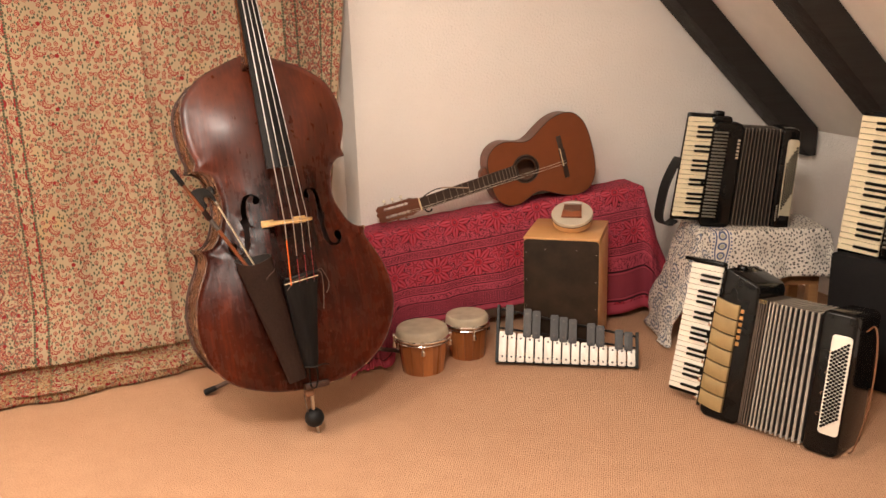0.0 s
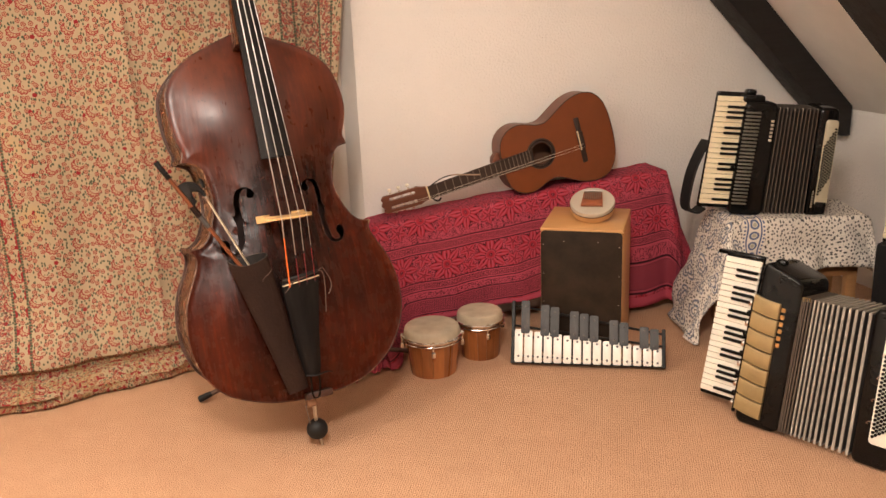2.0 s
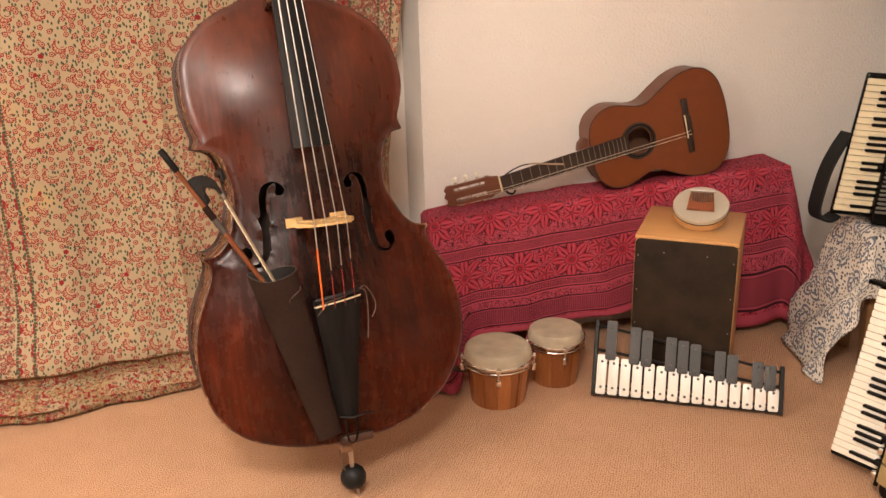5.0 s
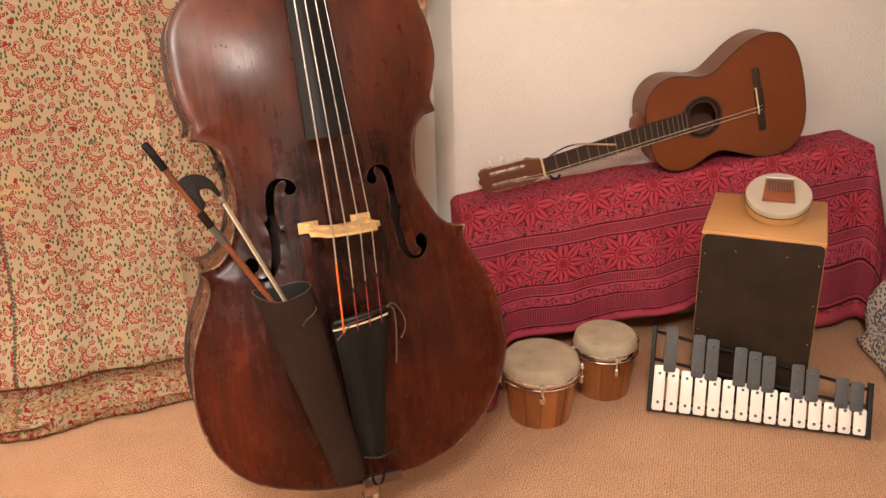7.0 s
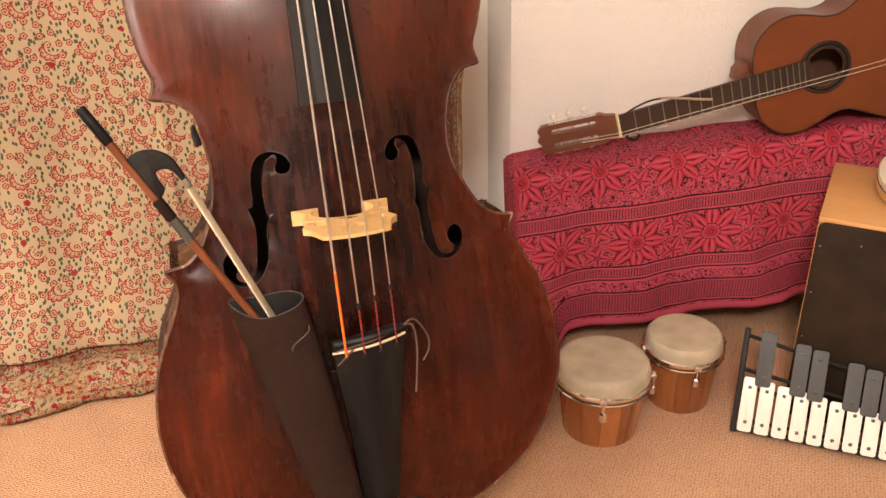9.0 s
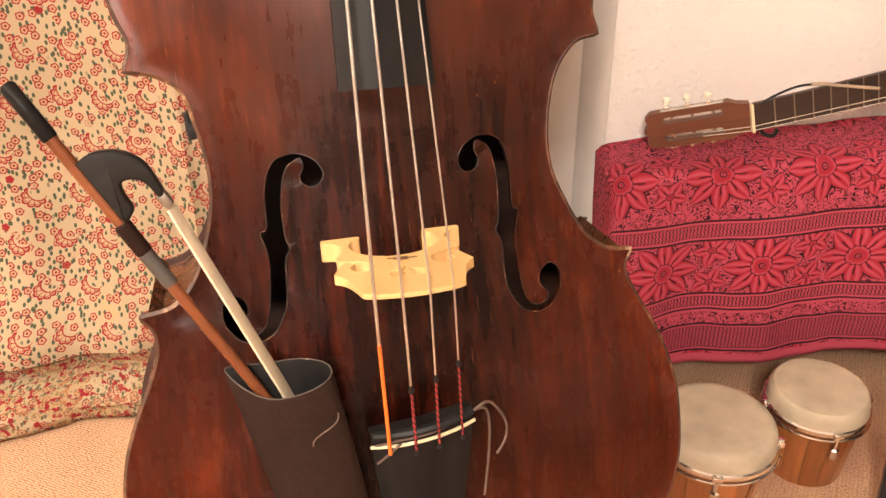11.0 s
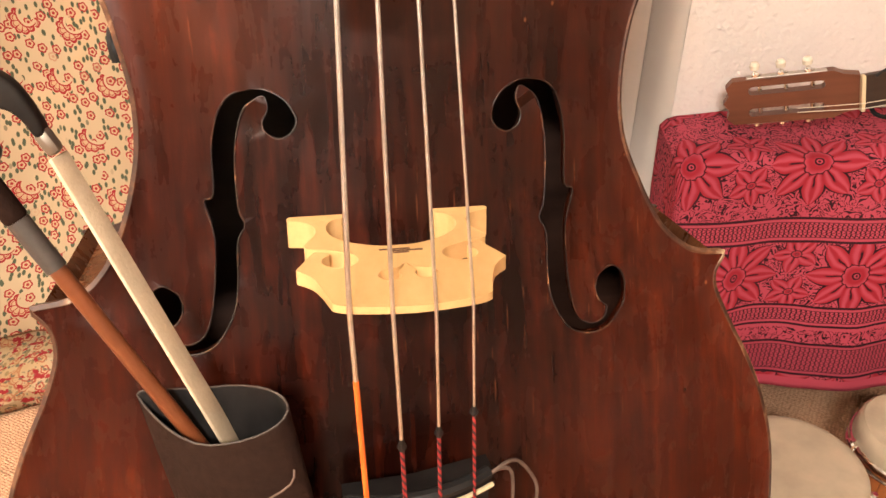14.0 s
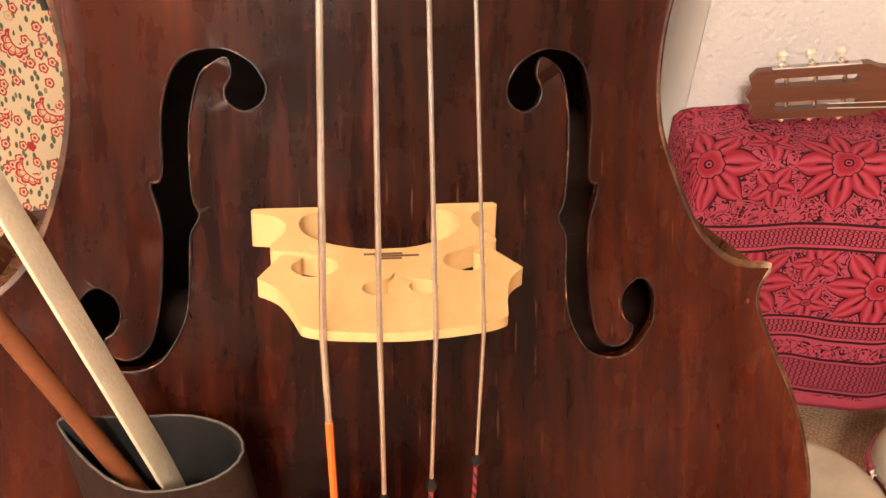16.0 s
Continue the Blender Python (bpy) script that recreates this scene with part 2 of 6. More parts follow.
M_BONE = plain("bone_ivory", (0.72, 0.60, 0.38), 0.4, vary=0.1)
M_PEARL = plain("pearloid_white", (0.82, 0.76, 0.62), 0.25, vary=0.1)
M_BIRCH = wood("birch_plywood_honey", (0.50, 0.25, 0.085), (0.62, 0.34, 0.135), (0.15, 1, 1), 0.42, 0.1, 0.0002)
M_TAPA = plain("cajon_front_dark", (0.026, 0.016, 0.010), 0.6, vary=0.5, scale=14, relief=0.0005, spec=0.15)
M_SKIN = plain("drum_skin", (0.45, 0.38, 0.275), 0.7, vary=0.30, scale=16, relief=0.0008)
M_STAVE = wood("bongo_stave", (0.20, 0.062, 0.016), (0.42, 0.15, 0.045), (1, 1, 0.08), 0.3, 0.4, 0.0002, rnd=0.55)
M_BARW = plain("glock_bar_white", (0.78, 0.75, 0.68), 0.32, vary=0.04)
M_BARG = plain("glock_bar_grey", (0.075, 0.077, 0.080), 0.6, vary=0.12, spec=0.3)
M_SCREW = plain("screw_dark_steel", (0.11, 0.105, 0.10), 0.45, 0.6)
M_FRAMEB = plain("frame_black_lacquer", (0.010, 0.009, 0.008), 0.4, spec=0.25)
M_BLACK = plain("celluloid_black", (0.006, 0.0055, 0.005), 0.12, 0, 0.0, scale=12, relief=0.0, spec=0.20)
M_CASE = plain("case_vinyl_black", (0.008, 0.008, 0.0085), 0.6, scale=150, relief=0.0008, spec=0.2)
M_KEYW = plain("key_celluloid_white", (0.80, 0.76, 0.66), 0.25, vary=0.05, relief=0.0)
M_KEYI = plain("key_celluloid_ivory", (0.74, 0.66, 0.46), 0.28, vary=0.08, relief=0.0)
M_BOARD = plain("button_board_cream", (0.40, 0.355, 0.25), 0.35, vary=0.1)
M_GOLD = plain("grille_gold", (0.33, 0.235, 0.105), 0.45, 0.25, scale=22, vary=0.18)
M_BELLW = plain("bellows_tape_grey", (0.31, 0.28, 0.24), 0.55, vary=0.25)
M_BELLD = plain("bellows_cloth_dark", (0.020, 0.017, 0.015), 0.6)
M_BELLB = plain("bellows_tape_brown", (0.085, 0.062, 0.046), 0.55, vary=0.25)
M_GRILLE = plain("grille_grey", (0.17, 0.16, 0.135), 0.4, 0.3)
M_STOOL = wood("stool_pine", (0.28, 0.14, 0.055), (0.42, 0.23, 0.10), (0.1, 1, 1), 0.45)
M_MEMB = plain("sansula_membrane", (0.47, 0.41, 0.32), 0.5, vary=0.06)
M_PADAUK = wood("padauk_block", (0.20, 0.05, 0.018), (0.33, 0.10, 0.04), (1, 0.1, 1), 0.4)
M_HAIR = wood("bow_hair", (0.48, 0.385, 0.26), (0.60, 0.50, 0.36), (1, 0.01, 1), 0.55, fine=4)
M_BOWST = wood("bow_stick_brazilwood", (0.10, 0.028, 0.010), (0.19, 0.058, 0.02), (1, 0.05, 1), 0.35, 0.0, spec=0.3)
M_SILVER = plain("bow_silver_wrap", (0.055, 0.048, 0.042), 0.5, 0.1, scale=150)
M_LETTER = plain("letter_metal", (0.60, 0.55, 0.45), 0.3, 0.7)
M_LETTERG = plain("letter_gold", (0.50, 0.28, 0.10), 0.35, 0.7)


# ---------------------------------------------------------------- geometry helpers
def join(*geos):
    vs, fs = [], []
    for v, f in geos:
        k = len(vs)
        vs += v
        fs += [tuple(i + k for i in q) for q in f]
    return vs, fs


def moved(geo, m):
    return [m @ Vector(p) for p in geo[0]], geo[1]


def box(sx, sy, sz, at=(0, 0, 0), bevel=0.0, seg=2):
    bm = bmesh.new()
    bmesh.ops.create_cube(bm, size=1.0)
    bmesh.ops.scale(bm, vec=(sx, sy, sz), verts=bm.verts)
    if bevel:
        bmesh.ops.bevel(bm, geom=bm.edges[:], offset=bevel, segments=seg, profile=0.5, affect="EDGES")
    bmesh.ops.translate(bm, vec=at, verts=bm.verts)
    bm.verts.index_update()
    g = [v.co.copy() for v in bm.verts], [tuple(v.index for v in f.verts) for f in bm.faces]
    bm.free()
    return g


def lathe(profile, n=32, closed=False):
    """Turn (radius, height) pairs about z."""
    vs, fs = [], []
    for r, z in profile:
        for i in range(n):
            a = 2 * math.pi * i / n
            vs.append(Vector((r * math.cos(a), r * math.sin(a), z)))
    k = len(profile)
    for j in range(k if closed else k - 1):
        for i in range(n):
            a, b = j * n + i, j * n + (i + 1) % n
            c, d = ((j + 1) % k) * n + (i + 1) % n, ((j + 1) % k) * n + i
            fs.append((a, b, c, d))
    if not closed:
        fs.append(tuple(range(n))[::-1])
        fs.append(tuple((k - 1) * n + i for i in range(n)))
    return vs, fs


def tube(path, r, n=10, loop=False):
    """A round bar along a path. r: one radius or one for each point."""
    path = [Vector(p) for p in path]
    rs = r if isinstance(r, (list, tuple)) else [r] * len(path)
    vs, fs = [], []
    k = len(path)
    up = None
    for i, p in enumerate(path):
        q0, q1 = path[(i - 1) % k if loop else max(i - 1, 0)], path[(i + 1) % k if loop else min(i + 1, k - 1)]
        d = (q1 - q0).normalized()
        if up is None:
            up = d.orthogonal().normalized()
        up = (up - d * up.dot(d)).normalized()
        side = d.cross(up)
        for j in range(n):
            a = 2 * math.pi * j / n
            vs.append(p + (up * math.cos(a) + side * math.sin(a)) * rs[i])
    for i in range(k if loop else k - 1):
        for j in range(n):
            i2 = (i + 1) % k
            fs.append((i * n + j, i * n + (j + 1) % n, i2 * n + (j + 1) % n, i2 * n + j))
    if not loop:
        fs.append(tuple(range(n))[::-1])
        fs.append(tuple((k - 1) * n + j for j in range(n)))
    return vs, fs


def prism(outline, z0, z1, bevel=0.0, seg=2):
    """An outline in x, y pulled from z0 to z1, with softened rims."""
    bm = bmesh.new()
    low = [bm.verts.new((x, y, z0)) for x, y in outline]
    high = [bm.verts.new((x, y, z1)) for x, y in outline]
    k = len(outline)
    bm.faces.new(low[::-1])
    bm.faces.new(high)
    for i in range(k):
        bm.faces.new((low[i], low[(i + 1) % k], high[(i + 1) % k], high[i]))
    bmesh.ops.recalc_face_normals(bm, faces=bm.faces)
    if bevel:
        rim = [e for e in bm.edges if abs(e.verts[0].co.z - e.verts[1].co.z) < 1e-6]
        bmesh.ops.bevel(bm, geom=rim, offset=bevel, segments=seg, profile=0.5, affect="EDGES")
    bm.verts.index_update()
    g = [v.co.copy() for v in bm.verts], [tuple(v.index for v in f.verts) for f in bm.faces]
    bm.free()
    return g


def smooth_line(pts, per=6, loop=False):
    """A curve through the given points."""
    pts = [Vector(p) for p in pts]
    k = len(pts)
    out = []
    for i in range(k if loop else k - 1):
        if loop:
            a, b, c, d = pts[i - 1], pts[i], pts[(i + 1) % k], pts[(i + 2) % k]
        else:
            a, b, c, d = pts[max(i - 1, 0)], pts[i], pts[i + 1], pts[min(i + 2, k - 1)]
        for j in range(per):
            t = j / per
            out.append(0.5 * (2 * b + (c - a) * t + (2 * a - 5 * b + 4 * c - d) * t * t + (3 * b - a - 3 * c + d) * t ** 3))
    if not loop:
        out.append(pts[-1])
    return out


def rounded(w, h, r, n=5, x=0.0, y=0.0):
    out = []
    for cx, cy, a0 in ((w / 2 - r, h / 2 - r, 0), (-w / 2 + r, h / 2 - r, 90), (-w / 2 + r, -h / 2 + r, 180), (w / 2 - r, -h / 2 + r, 270)):
        for i in range(n + 1):
            a = radians(a0 + 90 * i / n)
            out.append((x + cx + r * math.cos(a), y + cy + r * math.sin(a)))
    return out


def part(name, geo, mat, parent=None, label="", smooth=True, m=None, uv=None):
    me = bpy.data.meshes.new(name)
    me.from_pydata([tuple(p) for p in geo[0]], [], geo[1])
    if uv:
        lay = me.uv_layers.new(name="UVMap")
        flat = np.array([uv[l.vertex_index] for l in me.loops], dtype=np.float32).ravel()
        lay.data.foreach_set("uv", flat)
    if smooth:
        me.shade_smooth()
        me.set_sharp_from_angle(angle=radians(38))
    me.materials.append(mat)
    ob = new(name, me)
    if parent:
        ob.parent = parent
    if m is not None:
        ob.matrix_basis = m
    if label:
        ob["label"] = label
    return ob


def twin(ob, m, parent=None):
    """Another piece on the same mesh."""
    c = new(ob.name.split(".")[0], ob.data)
    c.parent = parent or ob.parent
    c.matrix_basis = m
    if "label" in ob.keys():
        c["label"] = ob["label"]
    return c


def thing(name, m, label, category, group="", kind=""):
    return tagged(put(new(name), m), label, category, group, kind)


def put(ob, m):
    ob.matrix_basis = m
    return ob


def axes(o, a, b, c):
    """A pose from an origin and three axes."""
    return Matrix(((a[0], b[0], c[0], o[0]), (a[1], b[1], c[1], o[1]), (a[2], b[2], c[2], o[2]), (0, 0, 0, 1)))


def frame_of(o, a, b):
    """Origin, x axis, rough y axis."""
    a = Vector(a).normalized()
    b = Vector(b)
    b = (b - a * a.dot(b)).normalized()
    return axes(o, a, b, a.cross(b))


def sheet(fn, us, vs):
    """A surface from fn(u, v) -> point, with its cloth coordinates as uv."""
    verts, uv, faces = [], [], []
    for v in vs:
        for u in us:
            verts.append(Vector(fn(u, v)))
            uv.append((u, v))
    k = len(us)
    for j in range(len(vs) - 1):
        for i in range(k - 1):
            faces.append((j * k + i, j * k + i + 1, (j + 1) * k + i + 1, (j + 1) * k + i))
    return (verts, faces), uv


def thick(ob, t, offset=0.0):
    s = ob.modifiers.new("thickness", "SOLIDIFY")
    s.thickness, s.offset = t, offset
    return ob


def steps(a, b, n):
    return [a + (b - a) * i / (n - 1) for i in range(n)]


# ---------------------------------------------------------------- printed cloths
def petals(m, x, y, cell, shift, r0, amp, count, turn=0.0):
    """Flower distance in a grid of cells: radius over the petal edge's radius, radius, angle."""
    row = (y / cell).floor()
    gx = ((x + row * shift) / cell).fract() * cell - cell / 2
    gy = (y / cell).fract() * cell - cell / 2
    r = (gx * gx + gy * gy).sqrt()
    th = gy.atan2(gx)
    edge = ((th * count + turn).cos().abs().pow(0.6)) * amp + (1.0 - amp)
    return r / (edge * r0), r, th


def lotus(m, gx, gy, count, r1, r2, width, turn=0.0):
    """Pointed petals round a centre: 0 on a petal's axis, 1 on its edge, more outside."""
    r = (gx * gx + gy * gy).sqrt()
    th = gy.atan2(gx) * (count / 6.28318) + turn
    off = (th.fract() - 0.5).abs() * (6.28318 / count) * r
    u = ((r - r1) / (r2 - r1)).max(0.0).min(1.0)
    half = (u.pow(1.05) * 3.14159).sin().max(0.0001).pow(0.72) * width
    return off / half, r


def pink_cloth_mat():
    m = Mat("block_print_pink_cotton", 0.85, spec=0.2)
    uvs = m.coords("UV")
    x0, y0, _ = m.xyz(uvs)
    x = x0 + (m.noise(uvs, 22, 2) - 0.5) * 0.014
    y = y0 + (m.noise(uvs, 19, 2) - 0.5) * 0.012
    ink, pink, red = (0.018, 0.005, 0.008), (0.46, 0.067, 0.104), (0.34, 0.018, 0.033)
    PX, PY = 0.184, 0.190

    def cell(ox, oy):
        yy = y - 0.352 + PY * 4.5 + oy
        row = (yy / PY).floor()
        gx = ((x + ox + row * (PX / 2)) / PX).fract() * PX - PX / 2
        return gx, (yy / PY).fract() * PY - PY / 2

    # short black curls on the pink ground
    curl = (m.noise(uvs, 58, 1, 0.4, 1.4) * 17.0).sin().abs().below(0.50, 0.12) * m.noise(uvs, 70, 1).span(0.34, 0.40)
    c = m.mix(curl, pink, ink)

    def flower(c, gx, gy, count, r1, r2, width, turn, heart):
        f, r = lotus(m, gx, gy, count, r1, r2, width, turn)
        c = m.mix(f.below(1.26, 0.05), c, ink)
        c = m.mix(f.below(1.04, 0.05), c, red)
        c = m.mix(f.below(0.72, 0.22), c, pink)
        c = m.mix(f.below(0.26, 0.14), c, red)
        c = m.mix(f.below(0.10, 0.05) * r.below((r1 + r2) * 0.50, 0.004), c, ink)
        # a scalloped heart with a ring and a dark eye
        edge = r / ((gy.atan2(gx) * 5.0).cos().abs() * 0.10 + 0.90)
        c = m.mix(edge.below(heart + 0.0012, 0.0006), c, ink)
        c = m.mix(edge.below(heart - 0.0006, 0.0006), c, pink)
        c = m.mix((r - heart * 0.52).abs().below(heart * 0.26, heart * 0.22), c, red)
        c = m.mix((r - heart * 0.26).abs().below(heart * 0.06, 0.0006), c, ink)
        return m.mix(r.below(heart * 0.10, 0.0006), c, ink)

    # broad leaves behind each large flower, and two small flowers in every gap
    gx, gy = cell(PX / 2, 0.036)
    c = flower(c, gx, gy, 5.0, 0.003, 0.034, 0.0118, 0.1, 0.0065)
    gx, gy = cell(PX / 2, -0.034)
    c = flower(c, gx, gy, 5.0, 0.003, 0.033, 0.0118, 0.4, 0.0062)
    gx, gy = cell(0.0, 0.0)
    c = flower(c, gx, gy, 8.0, 0.014, 0.071, 0.0150, 0.5, 0.0205)
    # bands with a running key pattern
    yb = y0 + (m.noise(uvs, 9, 1) - 0.5) * 0.004
    saw = ((x0 / 0.0135).fract() - 0.5).abs() * 0.027          # 0 to 0.0135
    hook = (x0 * (6.2832 / 0.0135) + (yb * 700.0).sin() * 1.5).sin().abs().below(0.52, 0.16)
    key = (hook + (saw - 0.0065).abs().below(0.0012, 0.0005)).min(1.0)

    def band(lo, hi):
        mid = (yb - (lo + hi) / 2).abs()
        h = (hi - lo) / 2
        core = mid.below(h - 0.010, 0.0006)
        line = (mid.below(h - 0.0086, 0.0005) - mid.below(h - 0.0100, 0.0005)) * 0.8
        return mid.below(h, 0.0006), core * key, line.max(mid.below(h, 0.0006) - mid.below(h - 0.0042, 0.0006))

    for lo, hi in ((0.252, 0.296), (0.408, 0.448)):
        inside, keys, lines = band(lo, hi)
        c = m.mix(inside, c, pink)
        c = m.mix((keys + lines).min(1.0), c, ink)
    for lo, hi in ((0.448, 0.454), (0.552, 0.70)):
        c = m.mix((yb - (lo + hi) / 2).abs().below((hi - lo) / 2, 0.0008), c, pink)
    # a strip of close curls above the border
    strip = (yb - 0.467).abs().below(0.013, 0.0008)
    c = m.mix(strip, c, m.mix(curl, pink, ink))
    inside, keys, lines = band(0.480, 0.546)
    c = m.mix(inside, c, tuple(q * 0.85 for q in pink))
    c = m.mix((keys * 0.85 + lines).min(1.0), c, ink)
    fade = m.noise(uvs, 3.5, 3)
    c = m.mix(fade.span(0.35, 0.7, 0.0, 0.08), c, (0.50, 0.12, 0.17))
    m.colour(c)
    weave = m.noise(uvs, 900, 2)
    m.bump(weave + m.noise(uvs, 30, 3) * 0.8, 0.0012, 0.6)
    return m.m


def curtain_mat():
    m = Mat("printed_curtain_cotton", 0.9, spec=0.15)
    uvs = m.coords("UV")
    x0, y0, _ = m.xyz(uvs)
    x = x0 + (m.noise(uvs, 14, 2) - 0.5) * 0.016
    y = y0 + (m.noise(uvs, 13, 2) - 0.5) * 0.016
    base = m.ramp(m.noise(uvs, 3.0, 4), [(0.3, (0.340, 0.260, 0.166)), (0.7, (0.418, 0.325, 0.213))])
    red, leaf, rose = (0.235, 0.018, 0.022), (0.058, 0.072, 0.044), (0.38, 0.262, 0.160)
    stain = m.noise(uvs, 7, 4).span(0.58, 0.75)
    c = m.mix(stain * 0.45, base, (0.50, 0.30, 0.11))
    # small leaves
    for turn, sc, gate in ((0.5, (80, 46, 1), 0.66), (-0.7, (76, 44, 1), 0.66)):
        n = m.voronoi(m.coords("UV", sc, (0, 0, turn)), 1.0, 0.9, "F1", "2D")
        d = S(m.t, n.outputs["Distance"])
        rr, gg, bb = m.xyz(n.outputs["Color"])
        c = m.mix(d.below(0.21, 0.05) * rr.below(gate, 0.02), c, leaf)
    # small flower heads: a rim of petals and a red heart
    n = m.voronoi(m.coords("UV", (42, 42, 1)), 1.0, 0.85, "F1", "2D")
    d = S(m.t, n.outputs["Distance"])
    px, py, _ = m.xyz(n.outputs["Position"])
    ux, uy, _ = m.xyz(m.coords("UV", (42, 42, 1)))
    th = (uy - py).atan2(ux - px)
    rim = d / ((th * 2.5).cos().abs() * 0.065 + 0.265)
    rr, gg, bb = m.xyz(n.outputs["Color"])
    on = rr.below(0.80, 0.02)
    c = m.mix(rim.below(1.0, 0.08) * on, c, rose)
    c = m.mix((rim - 0.88).abs().below(0.17, 0.08) * on, c, red)
    c = m.mix(rim.below(0.34, 0.1) * on, c, red)
    c = m.mix(rim.below(0.8, 0.1) * rr.below(0.02, 0.01), c, red)
    # scalloped crescents in staggered rows
    cell, rise = 0.082, 0.094
    row = (y / rise).floor()
    col = ((x + row * 0.041) / cell).floor()
    jit = ((col * 12.9 + row * 7.3).sin() * 43.7).fract() - 0.5
    gx = ((x + row * 0.041) / cell).fract() * cell - cell / 2 + jit * 0.008
    gy = (y / rise).fract() * rise - rise / 2 + jit * 0.010
    r1 = (gx * gx + gy * gy).sqrt()
    t1 = gy.atan2(gx)
    outer = r1 / ((t1 * 4.5).cos().abs() * 0.0035 + 0.0185)
    hx, hy = gx - 0.0085, gy - 0.0095
    inner = (hx * hx + hy * hy).sqrt() / 0.0165
    moon = outer.below(1.0, 0.03) * (1.0 - inner.below(1.0, 0.04))
    c = m.mix(outer.below(1.08, 0.04) * (1.0 - inner.below(0.75, 0.05)), c, base)
    c = m.mix(moon, c, rose)
    c = m.mix(moon * ((outer - 0.92).abs().below(0.10, 0.04) + (inner - 1.07).abs().below(0.08, 0.04) + (outer - 0.72).abs().below(0.03, 0.03) + ((t1 * 9.0).cos()).below(-0.86, 0.1)).min(1.0), c, red)
    # close dark print in the borders, framed by dotted lines
    def between(lo, hi):
        return (x0 - (lo + hi) / 2).abs().below((hi - lo) / 2, 0.001)

    b, rb, tb = petals(m, x + 0.03, y, 0.085, 0.0, 0.034, 0.3, 3.0)
    rings = ((b - 1.0).abs().below(0.12, 0.05) + (b - 0.55).abs().below(0.10, 0.05)).min(1.0)
    fill = m.noise(uvs, 120, 2).below(0.43, 0.03)
    dots = (y0 * (6.2832 / 0.011)).sin().below(0.2, 0.3)
    for lo, hi in ((-2.2, -1.312), (-0.27, -0.07)):
        inside = between(lo, hi)
        c = m.mix(inside * rings * 0.6, c, red)
        c = m.mix(inside * fill * 0.8, c, (0.10, 0.085, 0.070))
    strip = between(-1.302, -1.253)
    pz, pr, pt = petals(m, x + 1.2775, y, 0.066, 0.0, 0.020, 0.35, 1.5)
    c = m.mix(strip * (pz - 0.9).abs().below(0.22, 0.08), c, red)
    for at in (-1.253, -1.302, -0.27, -0.22, -0.12, -0.07):
        c = m.mix((x0 - at).abs().below(0.0042, 0.001) * (0.45 + 0.55 * dots), c, leaf)
    # the same close print along the hem
    low = y0.below(0.080, 0.002)
    c = m.mix(low * m.noise(uvs, 16, 2).span(0.40, 0.60, 0.1, 0.6), c, (0.33, 0.215, 0.095))
    c = m.mix(low * m.noise(uvs, 110, 2).below(0.40, 0.03) * 0.75, c, (0.07, 0.08, 0.06))
    c = m.mix(low * m.noise(uvs, 70, 2).below(0.42, 0.03), c, red)
    m.colour(c)
    m.bump(m.noise(uvs, 700, 2) + m.noise(uvs, 24, 4) * 1.2, 0.0014, 0.6)
    return m.m


def stool_cloth_mat():
    m = Mat("printed_cotton_white_blue", 0.88, spec=0.2)
    uvs = m.coords("UV")
    x0, y0, _ = m.xyz(uvs)
    base = m.ramp(m.noise(uvs, 4, 3), [(0.3, (0.68, 0.63, 0.55)), (0.7, (0.78, 0.73, 0.65))])
    dark, blue = (0.060, 0.055, 0.055), (0.09, 0.12, 0.22)
    c = base
    n = m.voronoi(m.coords("UV", (78, 64, 1), (0, 0, 0.3)), 1.0, 0.8, "F1", "2D")
    d = S(m.t, n.outputs["Distance"])
    c = m.mix(d.below(0.26, 0.07), c, dark)
    n2 = m.voronoi(uvs, 150, 1.0, "F1", "2D")
    c = m.mix(S(m.t, n2.outputs["Distance"]).below(0.20, 0.1) * 0.45, c, (0.15, 0.14, 0.15))
    # blue border with rings
    inside = (x0 - 0.075).abs().below(0.040, 0.001)
    c = m.mix(inside, c, base)
    gx = x0 - 0.075
    gy = (y0 / 0.042).fract() * 0.042 - 0.021
    r = (gx * gx + gy * gy).sqrt()
    ring = (r - 0.0135).abs().below(0.0036, 0.0015)
    c = m.mix(inside * ring, c, blue)
    c = m.mix(inside * r.below(0.008, 0.002), c, (0.40, 0.38, 0.30))
    edge = ((x0 - 0.075).abs() - 0.024).abs().below(0.003, 0.001) + ((x0 - 0.075).abs() - 0.034).abs().below(0.0035, 0.001) * (y0 * 420.0).sin().below(0.0, 0.4)
    c = m.mix(edge.min(1.0), c, blue)
    # large paisleys beyond the border
    left = x0.below(0.030, 0.004)
    b, rb, tb = petals(m, x0 + (m.noise(uvs, 10, 2) - 0.5) * 0.03, y0, 0.105, 0.05, 0.040, 0.5, 1.5)
    c = m.mix(left * ((b - 1.0).abs().below(0.09, 0.04) + (b - 0.55).abs().below(0.10, 0.05)).min(1.0), c, (0.15, 0.17, 0.22))
    m.colour(c)
    m.bump(m.noise(uvs, 700, 2) + m.noise(uvs, 35, 4) * 1.3, 0.0014, 0.6)
    return m.m


M_PINK = pink_cloth_mat()
M_CURT = curtain_mat()
M_BLUECLOTH = stool_cloth_mat()


# ---------------------------------------------------------------- the room
ALONG = Vector((0.953, 0.302, 0.0)).normalized()
WALL = frame_of((-0.37, 3.62, 0.0), ALONG, (-ALONG.y, ALONG.x, 0))   # x along the gable wall, y into it, z up


